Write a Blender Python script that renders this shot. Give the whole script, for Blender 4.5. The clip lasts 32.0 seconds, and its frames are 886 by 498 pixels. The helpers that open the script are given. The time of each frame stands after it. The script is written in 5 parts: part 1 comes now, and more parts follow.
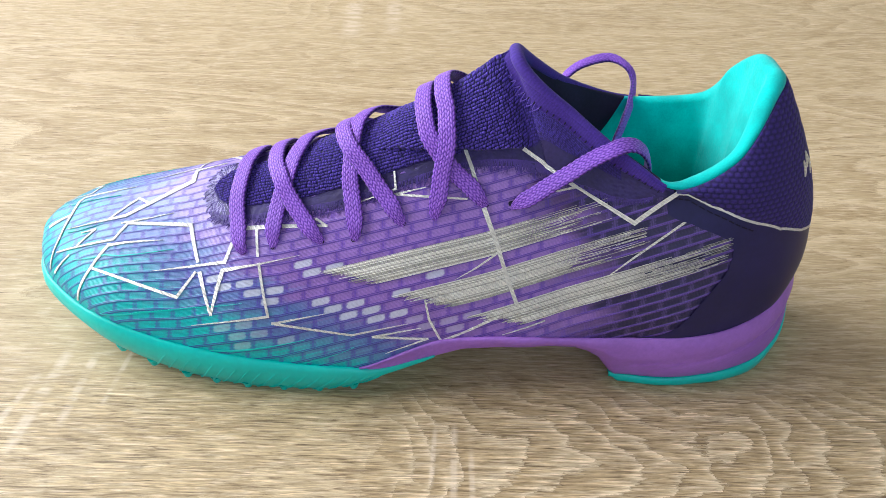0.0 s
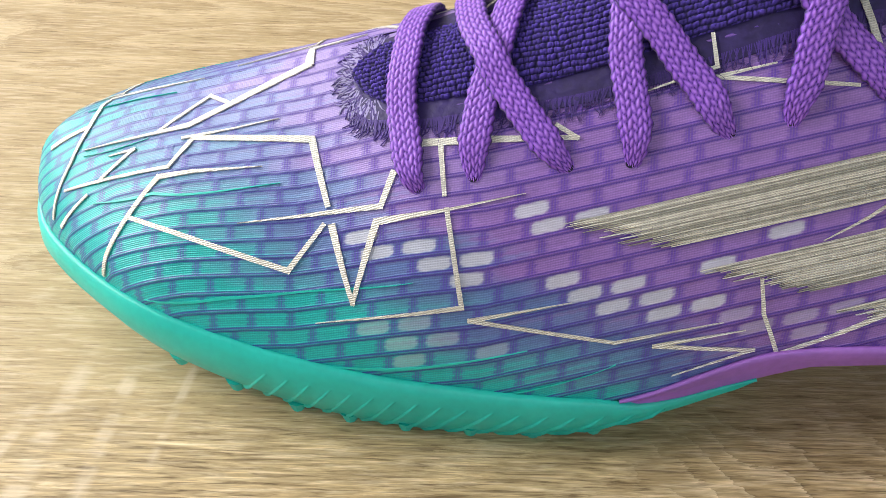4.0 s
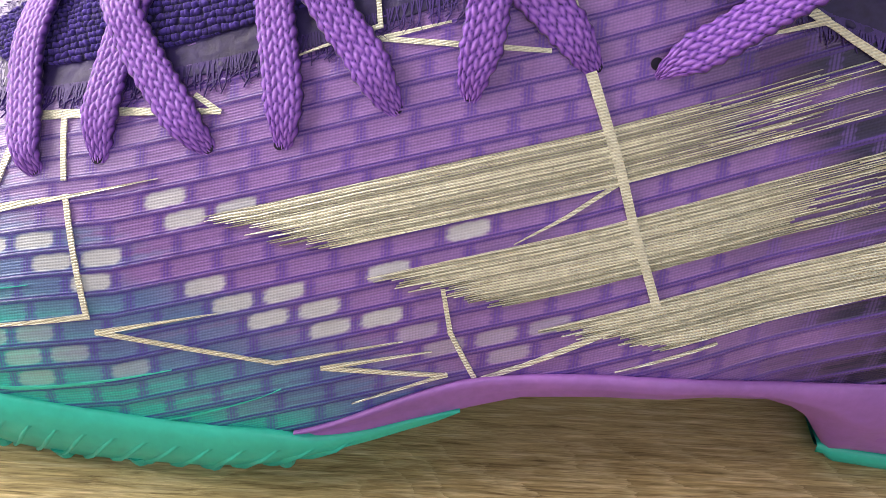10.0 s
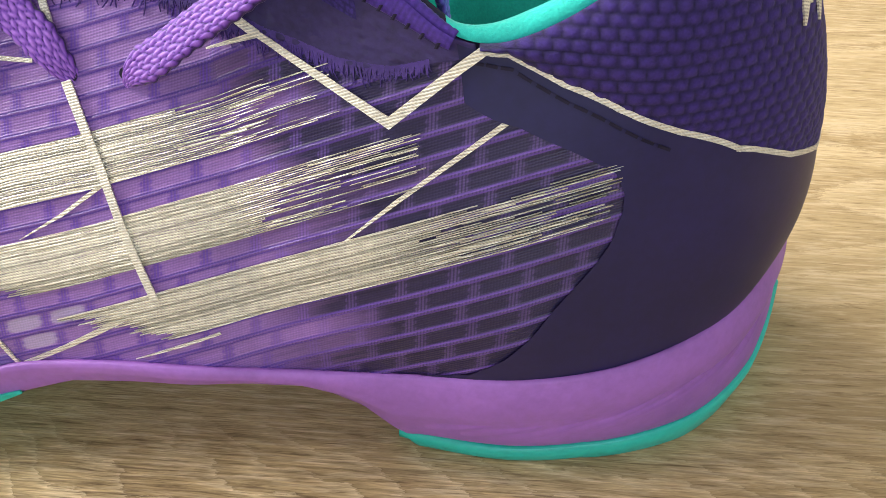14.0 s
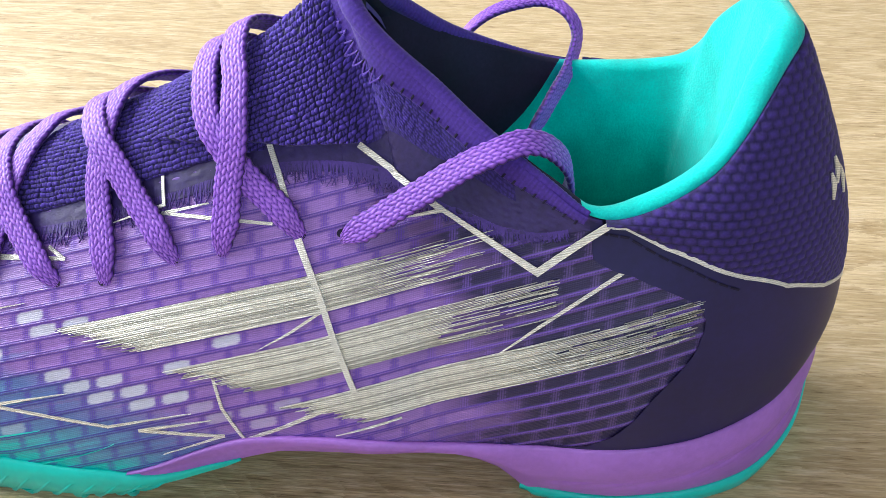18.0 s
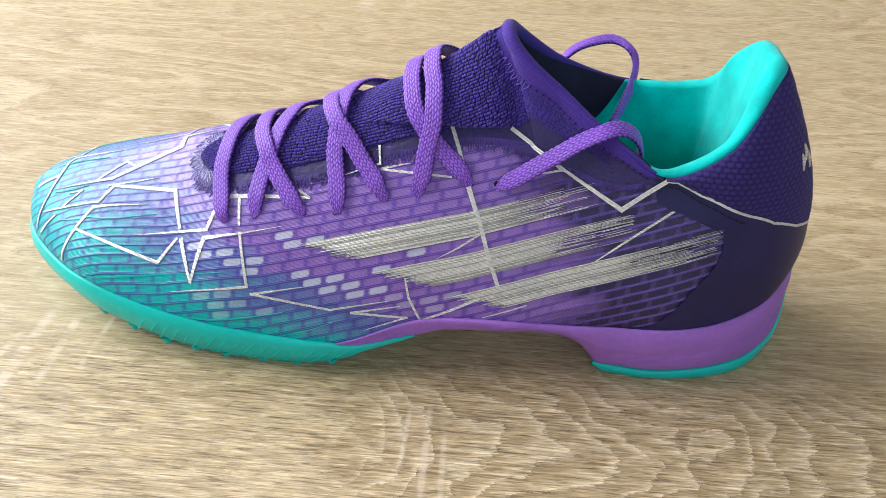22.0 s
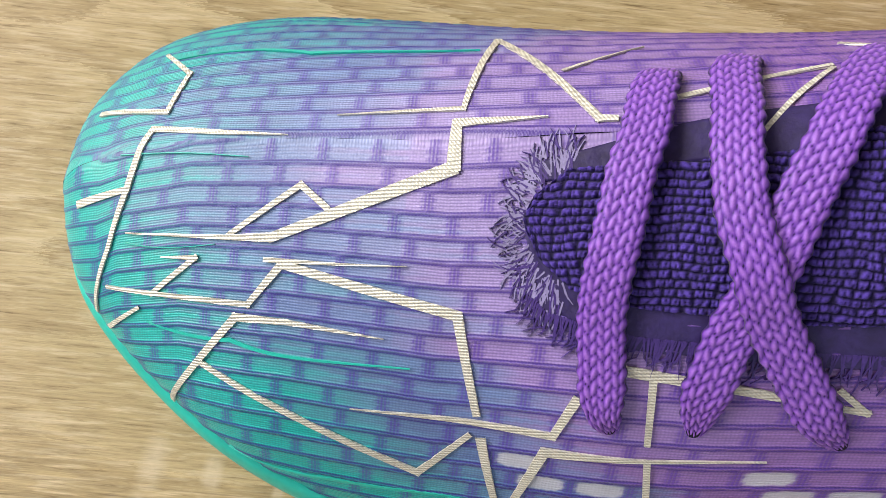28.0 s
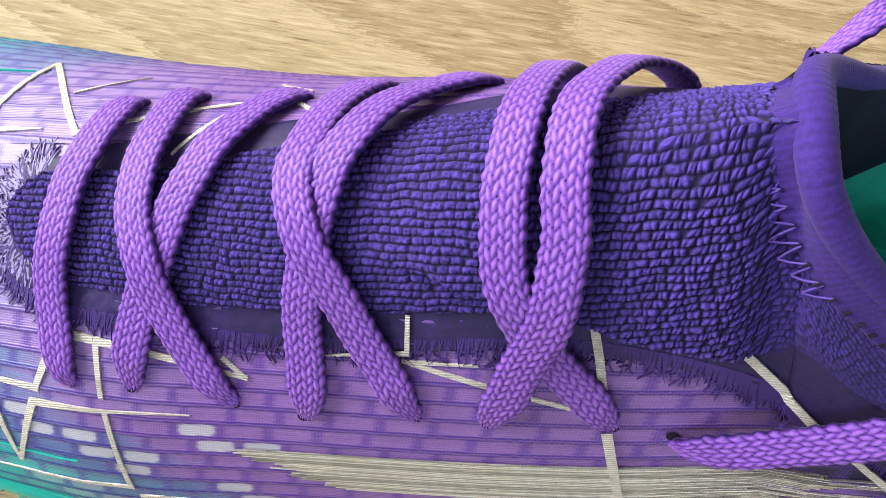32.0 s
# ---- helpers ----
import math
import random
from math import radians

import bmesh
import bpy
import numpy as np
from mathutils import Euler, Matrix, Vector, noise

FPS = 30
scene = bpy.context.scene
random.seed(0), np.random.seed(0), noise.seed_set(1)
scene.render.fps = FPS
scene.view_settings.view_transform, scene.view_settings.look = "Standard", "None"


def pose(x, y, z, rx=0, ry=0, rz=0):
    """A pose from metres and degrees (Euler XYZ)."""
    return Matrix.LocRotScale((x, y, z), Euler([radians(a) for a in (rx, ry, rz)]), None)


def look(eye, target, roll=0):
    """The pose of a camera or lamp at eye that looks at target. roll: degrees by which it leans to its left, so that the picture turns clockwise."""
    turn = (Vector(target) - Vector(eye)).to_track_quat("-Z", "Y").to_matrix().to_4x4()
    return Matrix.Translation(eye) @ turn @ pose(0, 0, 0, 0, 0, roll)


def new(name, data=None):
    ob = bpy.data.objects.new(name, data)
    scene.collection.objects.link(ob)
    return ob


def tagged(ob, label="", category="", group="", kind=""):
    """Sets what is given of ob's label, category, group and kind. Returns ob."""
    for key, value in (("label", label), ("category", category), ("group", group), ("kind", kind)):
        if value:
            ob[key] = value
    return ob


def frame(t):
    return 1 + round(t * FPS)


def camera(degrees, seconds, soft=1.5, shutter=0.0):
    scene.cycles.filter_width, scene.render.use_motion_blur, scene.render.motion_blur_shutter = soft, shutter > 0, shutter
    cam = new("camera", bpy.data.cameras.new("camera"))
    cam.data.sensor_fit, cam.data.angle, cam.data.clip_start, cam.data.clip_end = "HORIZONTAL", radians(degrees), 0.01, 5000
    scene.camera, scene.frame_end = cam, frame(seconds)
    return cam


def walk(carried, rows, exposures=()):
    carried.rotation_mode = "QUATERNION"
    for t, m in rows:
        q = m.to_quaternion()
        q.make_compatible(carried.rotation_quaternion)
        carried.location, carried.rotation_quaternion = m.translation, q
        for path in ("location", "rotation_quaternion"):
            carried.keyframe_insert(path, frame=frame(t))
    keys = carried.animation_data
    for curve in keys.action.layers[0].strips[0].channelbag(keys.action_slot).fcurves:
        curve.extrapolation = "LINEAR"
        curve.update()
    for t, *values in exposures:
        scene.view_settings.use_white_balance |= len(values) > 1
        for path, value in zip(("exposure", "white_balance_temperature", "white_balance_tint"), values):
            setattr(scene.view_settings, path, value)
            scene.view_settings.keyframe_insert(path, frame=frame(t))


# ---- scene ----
cam = camera(55.2, 32.0, soft=0.8)
METRES, EYE, TILT, LEAN, TURN = 0.95, 0.2344, -38.56, -1.80, 0.0
ROWS = [
    (0.0, 0.0, 0.0, 0.0, 0.0, 0.0, -0.0),
    (0.5, -0.0004, 0.0003, 0.0, 0.04, 0.04, -0.04),
    (1.0, -0.0019, 0.0136, -0.0008, 0.03, 0.3, -0.22),
    (1.5, -0.0041, 0.0269, -0.0005, -0.21, 0.29, -0.34),
    (2.0, -0.0133, 0.0388, -0.0013, -0.54, 0.39, -0.42),
    (2.5, -0.0265, 0.0699, -0.0031, -0.94, 0.26, -0.49),
    (3.0, -0.0392, 0.0937, -0.005, -0.75, -0.29, -0.45),
    (3.5, -0.0533, 0.1155, -0.0077, -0.56, -0.77, -0.42),
    (4.0, -0.0687, 0.1426, -0.0088, -0.47, -1.49, -0.32),
    (4.5, -0.0829, 0.1625, -0.0104, 0.18, -1.73, -0.46),
    (6.5, -0.087, 0.1767, -0.0122, -0.19, -2.27, -0.93),
    (7.0, -0.0771, 0.1771, -0.0127, -0.08, -2.25, -1.3),
    (7.5, -0.0657, 0.1768, -0.0127, 0.29, -2.24, -1.72),
    (8.0, -0.0528, 0.174, -0.0097, 0.46, -2.07, -2.2),
    (8.5, -0.0397, 0.1718, -0.0083, 0.64, -1.93, -2.42),
    (9.0, -0.028, 0.1689, -0.0062, 0.72, -2.06, -2.33),
    (9.5, -0.0172, 0.1697, -0.0054, 0.79, -2.22, -2.0),
    (10.0, -0.0054, 0.1725, -0.0067, 0.57, -2.33, -1.5),
    (10.5, 0.0099, 0.1736, -0.0055, 0.44, -2.5, -0.97),
    (11.0, 0.0199, 0.1748, -0.0058, 0.47, -2.69, -0.58),
    (11.5, 0.0273, 0.1744, -0.0053, 0.25, -2.64, -0.48),
    (12.0, 0.0402, 0.1736, -0.0058, 0.54, -2.86, -0.62),
    (12.5, 0.0514, 0.1719, -0.0064, 1.09, -3.25, -1.0),
    (13.0, 0.0622, 0.1706, -0.006, 1.69, -3.41, -1.38),
    (13.5, 0.074, 0.1681, -0.0035, 2.56, -3.71, -1.7),
    (14.0, 0.0811, 0.1663, -0.0014, 3.19, -3.65, -1.86),
    (14.5, 0.0842, 0.1637, 0.0017, 3.49, -3.37, -1.8),
    (16.5, 0.0842, 0.1009, 0.0116, 3.16, -2.18, -0.9),
    (17.0, 0.0791, 0.11, 0.0102, 3.34, -1.96, -0.95),
    (17.5, 0.0749, 0.124, 0.0193, 3.42, -2.47, -1.01),
    (18.0, 0.0569, 0.1158, 0.0209, 3.56, -2.49, -1.22),
    (18.5, 0.039, 0.1019, 0.0194, 3.53, -2.16, -1.68),
    (19.0, 0.028, 0.081, 0.0178, 3.33, -1.78, -2.04),
    (19.5, 0.0236, 0.0581, 0.0148, 2.84, -1.56, -2.16),
    (20.0, 0.0194, 0.034, 0.0095, 2.44, -1.03, -2.28),
    (20.5, 0.0198, 0.0162, 0.0042, 1.95, -0.33, -2.35),
    (21.0, 0.0206, 0.0082, 0.0019, 1.83, 0.22, -2.33),
    (21.5, 0.0184, 0.0057, 0.0008, 1.85, 0.15, -2.31),
    (22.0, 0.0172, 0.0063, -0.0008, 2.14, -1.27, -2.83),
    (22.5, 0.0089, 0.0201, 0.019, 2.92, -4.66, -3.53),
    (23.0, -0.0141, 0.0469, 0.0512, 3.66, -10.08, -3.83),
    (23.5, -0.0317, 0.0828, 0.075, 4.28, -16.06, -3.49),
    (24.0, -0.0521, 0.1253, 0.0898, 4.29, -21.3, -2.91),
    (24.5, -0.076, 0.1735, 0.0916, 4.06, -25.29, -2.02),
    (25.0, -0.083, 0.2001, 0.0875, 2.85, -27.68, -1.58),
    (25.5, -0.0909, 0.2109, 0.0844, 2.14, -29.89, -1.14),
    (27.5, -0.1051, 0.2247, 0.0771, 2.77, -32.09, -2.5),
    (28.0, -0.0945, 0.2222, 0.0798, 3.51, -32.46, -3.3),
    (28.5, -0.0862, 0.219, 0.0812, 4.06, -32.79, -4.07),
    (29.0, -0.0766, 0.2175, 0.0841, 4.29, -32.71, -4.78),
    (29.5, -0.0674, 0.2161, 0.0868, 4.31, -32.54, -5.32),
    (30.0, -0.0588, 0.2138, 0.0893, 4.29, -32.48, -5.81),
    (30.5, -0.0483, 0.2101, 0.0934, 4.16, -32.33, -6.2),
    (31.0, -0.0392, 0.2097, 0.0944, 3.92, -32.4, -6.55),
    (31.5, -0.028, 0.2065, 0.0964, 3.72, -32.29, -6.99),
    (32.0, -0.0145, 0.2018, 0.1003, 3.91, -31.78, -7.12),
]
walk(cam, [(t, pose(0, 0, EYE, TILT, LEAN, TURN) @ pose(METRES * x, METRES * y, METRES * z, 90 + pitch, roll, yaw)) for t, x, y, z, yaw, pitch, roll in ROWS],
     exposures=[(0.0, 0.62, 5750.0, 11.0), (4.0, 0.52, 6500.0, 10.0), (7.0, 0.36, 7200.0, 10.0), (8.5, 0.62, 7300.0, 10.0), (10.5, 0.86, 7400.0, 10.0), (12.5, 1.08, 7200.0, 10.0), (14.5, 1.1, 6700.0, 10.0), (17.0, 1.1, 5950.0, 10.0), (18.0, 1.0, 5950.0, 9.0), (20.0, 0.72, 6350.0, 10.0), (21.5, 0.65, 5950.0, 10.0), (23.0, 0.55, 5750.0, 10.0), (25.0, 0.3, 6600.0, 10.0), (28.0, 0.1, 6800.0, 10.0), (30.0, 0.3, 6700.0, 10.0), (32.0, 0.66, 6400.0, 10.0)])

# the room's light: a window at the toe's side and a wider unseen fill added behind the camera
EXPOSURE = 0.62
world = bpy.data.worlds.new("sky")
scene.world = world
world.use_nodes = True
_sky = world.node_tree.nodes.new("ShaderNodeTexSky")
_sky.sky_type, _sky.sun_disc, _sky.sun_elevation, _sky.sun_rotation = "NISHITA", False, radians(40), radians(-30)
world.node_tree.links.new(_sky.outputs[0], world.node_tree.nodes["Background"].inputs[0])
world.node_tree.nodes["Background"].inputs[1].default_value = 0.12


def window_or_fill_light(name, place, target, width, height, watts, colour):
    lamp = bpy.data.lights.new(name, "AREA")
    lamp.shape, lamp.size, lamp.size_y, lamp.energy, lamp.color = "RECTANGLE", width, height, watts, colour
    ob = new(name, lamp)
    ob.matrix_world = look(place, target)
    return ob


window_or_fill_light("daylight_and_fill", (-1.66, 0.75, 0.98), (-0.1, 0.27, 0.0), 1.9, 1.3, 66, (1.0, 0.97, 0.92))
# added fill that brightens the shoe's near side, no source seen there
window_or_fill_light("daylight_and_fill", (0.45, -1.94, 1.32), (0.05, 0.1, 0.0), 2.3, 0.85, 10.5, (0.9, 0.95, 1.0))
scene.view_settings.exposure = EXPOSURE

# ---- materials ----
def material(name, rough=0.5, metal=0.0, colour=(0.5, 0.5, 0.5), sheen=0.0):
    m = bpy.data.materials.new(name)
    m.use_nodes = True
    p = m.node_tree.nodes["Principled BSDF"]
    p.inputs["Base Color"].default_value = (*colour, 1)
    p.inputs["Roughness"].default_value, p.inputs["Metallic"].default_value = rough, metal
    p.inputs["Sheen Weight"].default_value, p.inputs["Specular IOR Level"].default_value = sheen, 0.35
    return m


def add_node(m, kind, **settings):
    n = m.node_tree.nodes.new(kind)
    for key, value in settings.items():
        if key in n.inputs:
            n.inputs[key].default_value = value
    return n


def wire(m, a, b):
    m.node_tree.links.new(a, b)


def shader_of(m):
    return m.node_tree.nodes["Principled BSDF"]


def place_coords(m, scale=(1, 1, 1), uv=False):
    c = m.node_tree.nodes.new("ShaderNodeTexCoord")
    g = m.node_tree.nodes.new("ShaderNodeMapping")
    g.inputs["Scale"].default_value = scale
    wire(m, c.outputs["UV" if uv else "Object"], g.inputs["Vector"])
    return g.outputs["Vector"]


def grain(m, coords, scale, detail=4.0, rough=0.6, distortion=0.0):
    n = add_node(m, "ShaderNodeTexNoise", Scale=scale, Detail=detail, Roughness=rough, Distortion=distortion)
    wire(m, coords, n.inputs["Vector"])
    return n.outputs["Fac"]


def ramp(m, fac, *stops):
    r = m.node_tree.nodes.new("ShaderNodeValToRGB")
    while len(r.color_ramp.elements) < len(stops):
        r.color_ramp.elements.new(0.5)
    for e, (at, colour) in zip(r.color_ramp.elements, stops):
        e.position, e.color = at, (*colour, 1) if len(colour) == 3 else colour
    wire(m, fac, r.inputs["Fac"])
    return r.outputs["Color"]


def blend(m, fac, a, b, mode="MIX"):
    n = m.node_tree.nodes.new("ShaderNodeMix")
    n.data_type, n.blend_type = "RGBA", mode
    for socket, value in ((n.inputs[0], fac), (n.inputs[6], a), (n.inputs[7], b)):
        if isinstance(value, (int, float)):
            socket.default_value = value
        elif isinstance(value, tuple):
            socket.default_value = (*value, 1)
        else:
            wire(m, value, socket)
    return n.outputs[2]


def sums(m, operation, a, b=0.0, c=0.0):
    n = m.node_tree.nodes.new("ShaderNodeMath")
    n.operation = operation
    for socket, value in zip(n.inputs, (a, b, c)):
        if isinstance(value, (int, float)):
            socket.default_value = value
        else:
            wire(m, value, socket)
    return n.outputs[0]


def bump(m, height, strength=0.3, distance=0.001, under=None):
    n = add_node(m, "ShaderNodeBump", Strength=strength, Distance=distance)
    wire(m, height, n.inputs["Height"])
    if under:
        wire(m, under, n.inputs["Normal"])
    wire(m, n.outputs[0], shader_of(m).inputs["Normal"])
    return n.outputs[0]


TEAL, LILAC, VIOLET, NAVY = (0.012, 0.44, 0.42), (0.40, 0.29, 0.60), (0.32, 0.145, 0.46), (0.016, 0.011, 0.050)


def plain_stuff(name, colour, rough=0.6, spot=0.25, scale=900.0, depth=0.0002, strength=0.4, metal=0.0, sheen=0.0):
    """A surface with mottled tone and a fine relief."""
    m = material(name, rough, metal, colour, sheen)
    c = place_coords(m)
    big, fine = grain(m, c, scale / 20, 3), grain(m, c, scale, 4)
    dark, light = tuple(x * (1 - spot) for x in colour), tuple(min(1, x * (1 + spot)) for x in colour)
    tone = ramp(m, big, (0.3, dark), (0.7, light))
    fine_tone = ramp(m, fine, (0.25, (1 - spot,) * 3), (0.75, (1 + 0.3 * spot,) * 3))
    wire(m, blend(m, 1.0, tone, fine_tone, "MULTIPLY"), shader_of(m).inputs["Base Color"])
    bump(m, fine, strength, depth)
    return m


def hump(m, value, at, wide):
    """1 at a place, falling off to 0 at a distance."""
    return sums(m, "MAXIMUM", sums(m, "SUBTRACT", 1.0, sums(m, "ABSOLUTE", sums(m, "DIVIDE", sums(m, "SUBTRACT", value, at), wide))), 0.0)


def wood_stuff():
    """Limed oak laminate: pale threads of brushing along x over brown, ragged arches of figure, a few pale cross marks.
    """
    m = material("limed_oak_laminate", 0.5)
    shader_of(m).inputs["Specular IOR Level"].default_value = 0.4
    xyz = m.node_tree.nodes.new("ShaderNodeSeparateXYZ")
    wire(m, place_coords(m), xyz.inputs[0])
    x, y = xyz.outputs[0], xyz.outputs[1]
    thread = grain(m, place_coords(m, (95.0, 900.0, 1.0)), 1.0, 3, 0.62, 0.25)
    fine = grain(m, place_coords(m, (130.0, 2300.0, 1.0)), 1.0, 3, 0.65)
    streaks = grain(m, place_coords(m, (5.0, 190.0, 1.0)), 1.0, 5, 0.7, 0.5)
    broad = grain(m, place_coords(m, (2.2, 11.0, 1.0)), 1.0, 2, 0.5, 0.4)
    warp = grain(m, place_coords(m, (17.0, 21.0, 1.0)), 1.0, 3, 0.55, 0.5)
    swell = grain(m, place_coords(m, (4.5, 17.0, 1.0)), 1.0, 1.5, 0.45, 0.5)
    ragged = sums(m, "ADD", sums(m, "MULTIPLY", thread, 0.55), sums(m, "MULTIPLY", fine, 0.35))
    # long figure that runs all over the board
    level = sums(m, "FRACT", sums(m, "ADD", sums(m, "MULTIPLY", swell, 11.0), ragged))
    long_tone = ramp(m, level, (0.0, (0.294, 0.202, 0.097)), (0.12, (0.38, 0.275, 0.144)), (0.6, (0.432, 0.323, 0.176)), (0.93, (0.539, 0.416, 0.245)), (1.0, (0.594, 0.467, 0.286)))
    plain = ramp(m, streaks, (0.26, (0.345, 0.247, 0.126)), (0.5, (0.432, 0.323, 0.174)), (0.74, (0.515, 0.396, 0.228)))
    tone = blend(m, ramp(m, broad, (0.38, (0.25,) * 3), (0.58, (0.85,) * 3)), plain, long_tone)
    # nested arches near the heel
    off = sums(m, "SUBTRACT", y, -0.072)
    bow = sums(m, "MULTIPLY", sums(m, "MULTIPLY", off, off), 42.0)
    run = sums(m, "ADD", sums(m, "ADD", x, bow), sums(m, "MULTIPLY", sums(m, "SUBTRACT", warp, 0.5), 0.105))
    ring = sums(m, "FRACT", sums(m, "ADD", sums(m, "MULTIPLY", run, 62.0), sums(m, "MULTIPLY", ragged, 1.15)))
    arch = ramp(m, ring, (0.0, (0.158, 0.1, 0.046)), (0.06, (0.318, 0.224, 0.114)), (0.40, (0.368, 0.264, 0.138)), (0.72, (0.472, 0.353, 0.202)), (0.95, (0.637, 0.513, 0.334)), (1.0, (0.694, 0.567, 0.384)))
    here = sums(m, "MULTIPLY", sums(m, "MINIMUM", sums(m, "MULTIPLY", hump(m, x, 0.085, 0.115), 3.0), 1.0), sums(m, "MINIMUM", sums(m, "MULTIPLY", hump(m, y, -0.090, 0.062), 2.2), 1.0))
    tone = blend(m, sums(m, "MULTIPLY", here, 0.8), tone, arch)
    # threads left by brushing, pale on top and dark in the pores
    tone = blend(m, ramp(m, thread, (0.51, (0, 0, 0)), (0.57, (0.28,) * 3), (0.70, (0.7,) * 3)), tone, (0.62, 0.50, 0.335))
    tone = blend(m, 1.0, tone, ramp(m, fine, (0.30, (0.66, 0.62, 0.57)), (0.42, (0.97, 0.97, 0.97)), (0.68, (1.13, 1.13, 1.12))), "MULTIPLY")
    # crisp dark pores between pale threads in front; none behind, imitating glare and defocus
    front_only = sums(m, "ADD", sums(m, "MULTIPLY", sums(m, "SUBTRACT", -0.02, y), 30.0), sums(m, "SUBTRACT", warp, 0.5))
    front_only = sums(m, "MINIMUM", sums(m, "MAXIMUM", front_only, 0.0), 1.0)
    pores = grain(m, place_coords(m, (80.0, 1250.0, 1.0)), 1.0, 4, 0.62, 0.7)
    tone = blend(m, sums(m, "MULTIPLY", front_only, 0.95), tone, ramp(m, pores, (0.33, (0.34, 0.29, 0.24)), (0.44, (0.80, 0.78, 0.75)), (0.52, (1.0, 1.0, 1.0)), (0.64, (1.42, 1.42, 1.42))), "MULTIPLY")
    tone = blend(m, 0.9, tone, ramp(m, thread, (0.27, (0.50, 0.45, 0.39)), (0.40, (1.0, 1.0, 1.0))), "MULTIPLY")
    # pale saw marks across the grain
    patchy = ramp(m, grain(m, place_coords(m, (60.0, 240.0, 1.0)), 1.0, 3, 0.6), (0.42, (0, 0, 0)), (0.56, (1, 1, 1)))
    marks = 0.0
    for at, lean, y0, tall, wide in ((-0.1365, 0.10, -0.052, 0.030, 0.0030), (-0.1245, 0.06, -0.045, 0.022, 0.0022), (-0.146, 0.25, -0.060, 0.022, 0.0020), (-0.112, 0.12, -0.040, 0.016, 0.0014),
                                     (0.011, 0.02, -0.080, 0.024, 0.0016), (0.017, 0.0, -0.086, 0.018, 0.0013), (0.004, 0.05, -0.074, 0.014, 0.0012), (-0.053, 0.0, 0.285, 0.035, 0.007), (-0.026, 0.0, 0.29, 0.03, 0.006)):
        along = sums(m, "SUBTRACT", x, sums(m, "MULTIPLY", sums(m, "SUBTRACT", y, y0), lean))
        one = sums(m, "MULTIPLY", hump(m, along, at, wide), sums(m, "MINIMUM", sums(m, "MULTIPLY", hump(m, y, y0, tall), 2.0), 1.0))
        marks = sums(m, "MAXIMUM", one, marks)
    marks = sums(m, "MULTIPLY", sums(m, "MINIMUM", sums(m, "MULTIPLY", marks, 1.6), 1.0), sums(m, "ADD", sums(m, "MULTIPLY", patchy, 0.36), 0.06))
    tone = blend(m, marks, tone, (0.767, 0.636, 0.481))
    wire(m, tone, shader_of(m).inputs["Base Color"])
    bump(m, sums(m, "ADD", thread, sums(m, "MULTIPLY", fine, 0.8)), 0.4, 0.0004)
    wire(m, ramp(m, thread, (0.2, (0.62,) * 3), (0.8, (0.42,) * 3)), shader_of(m).inputs["Roughness"])
    return m


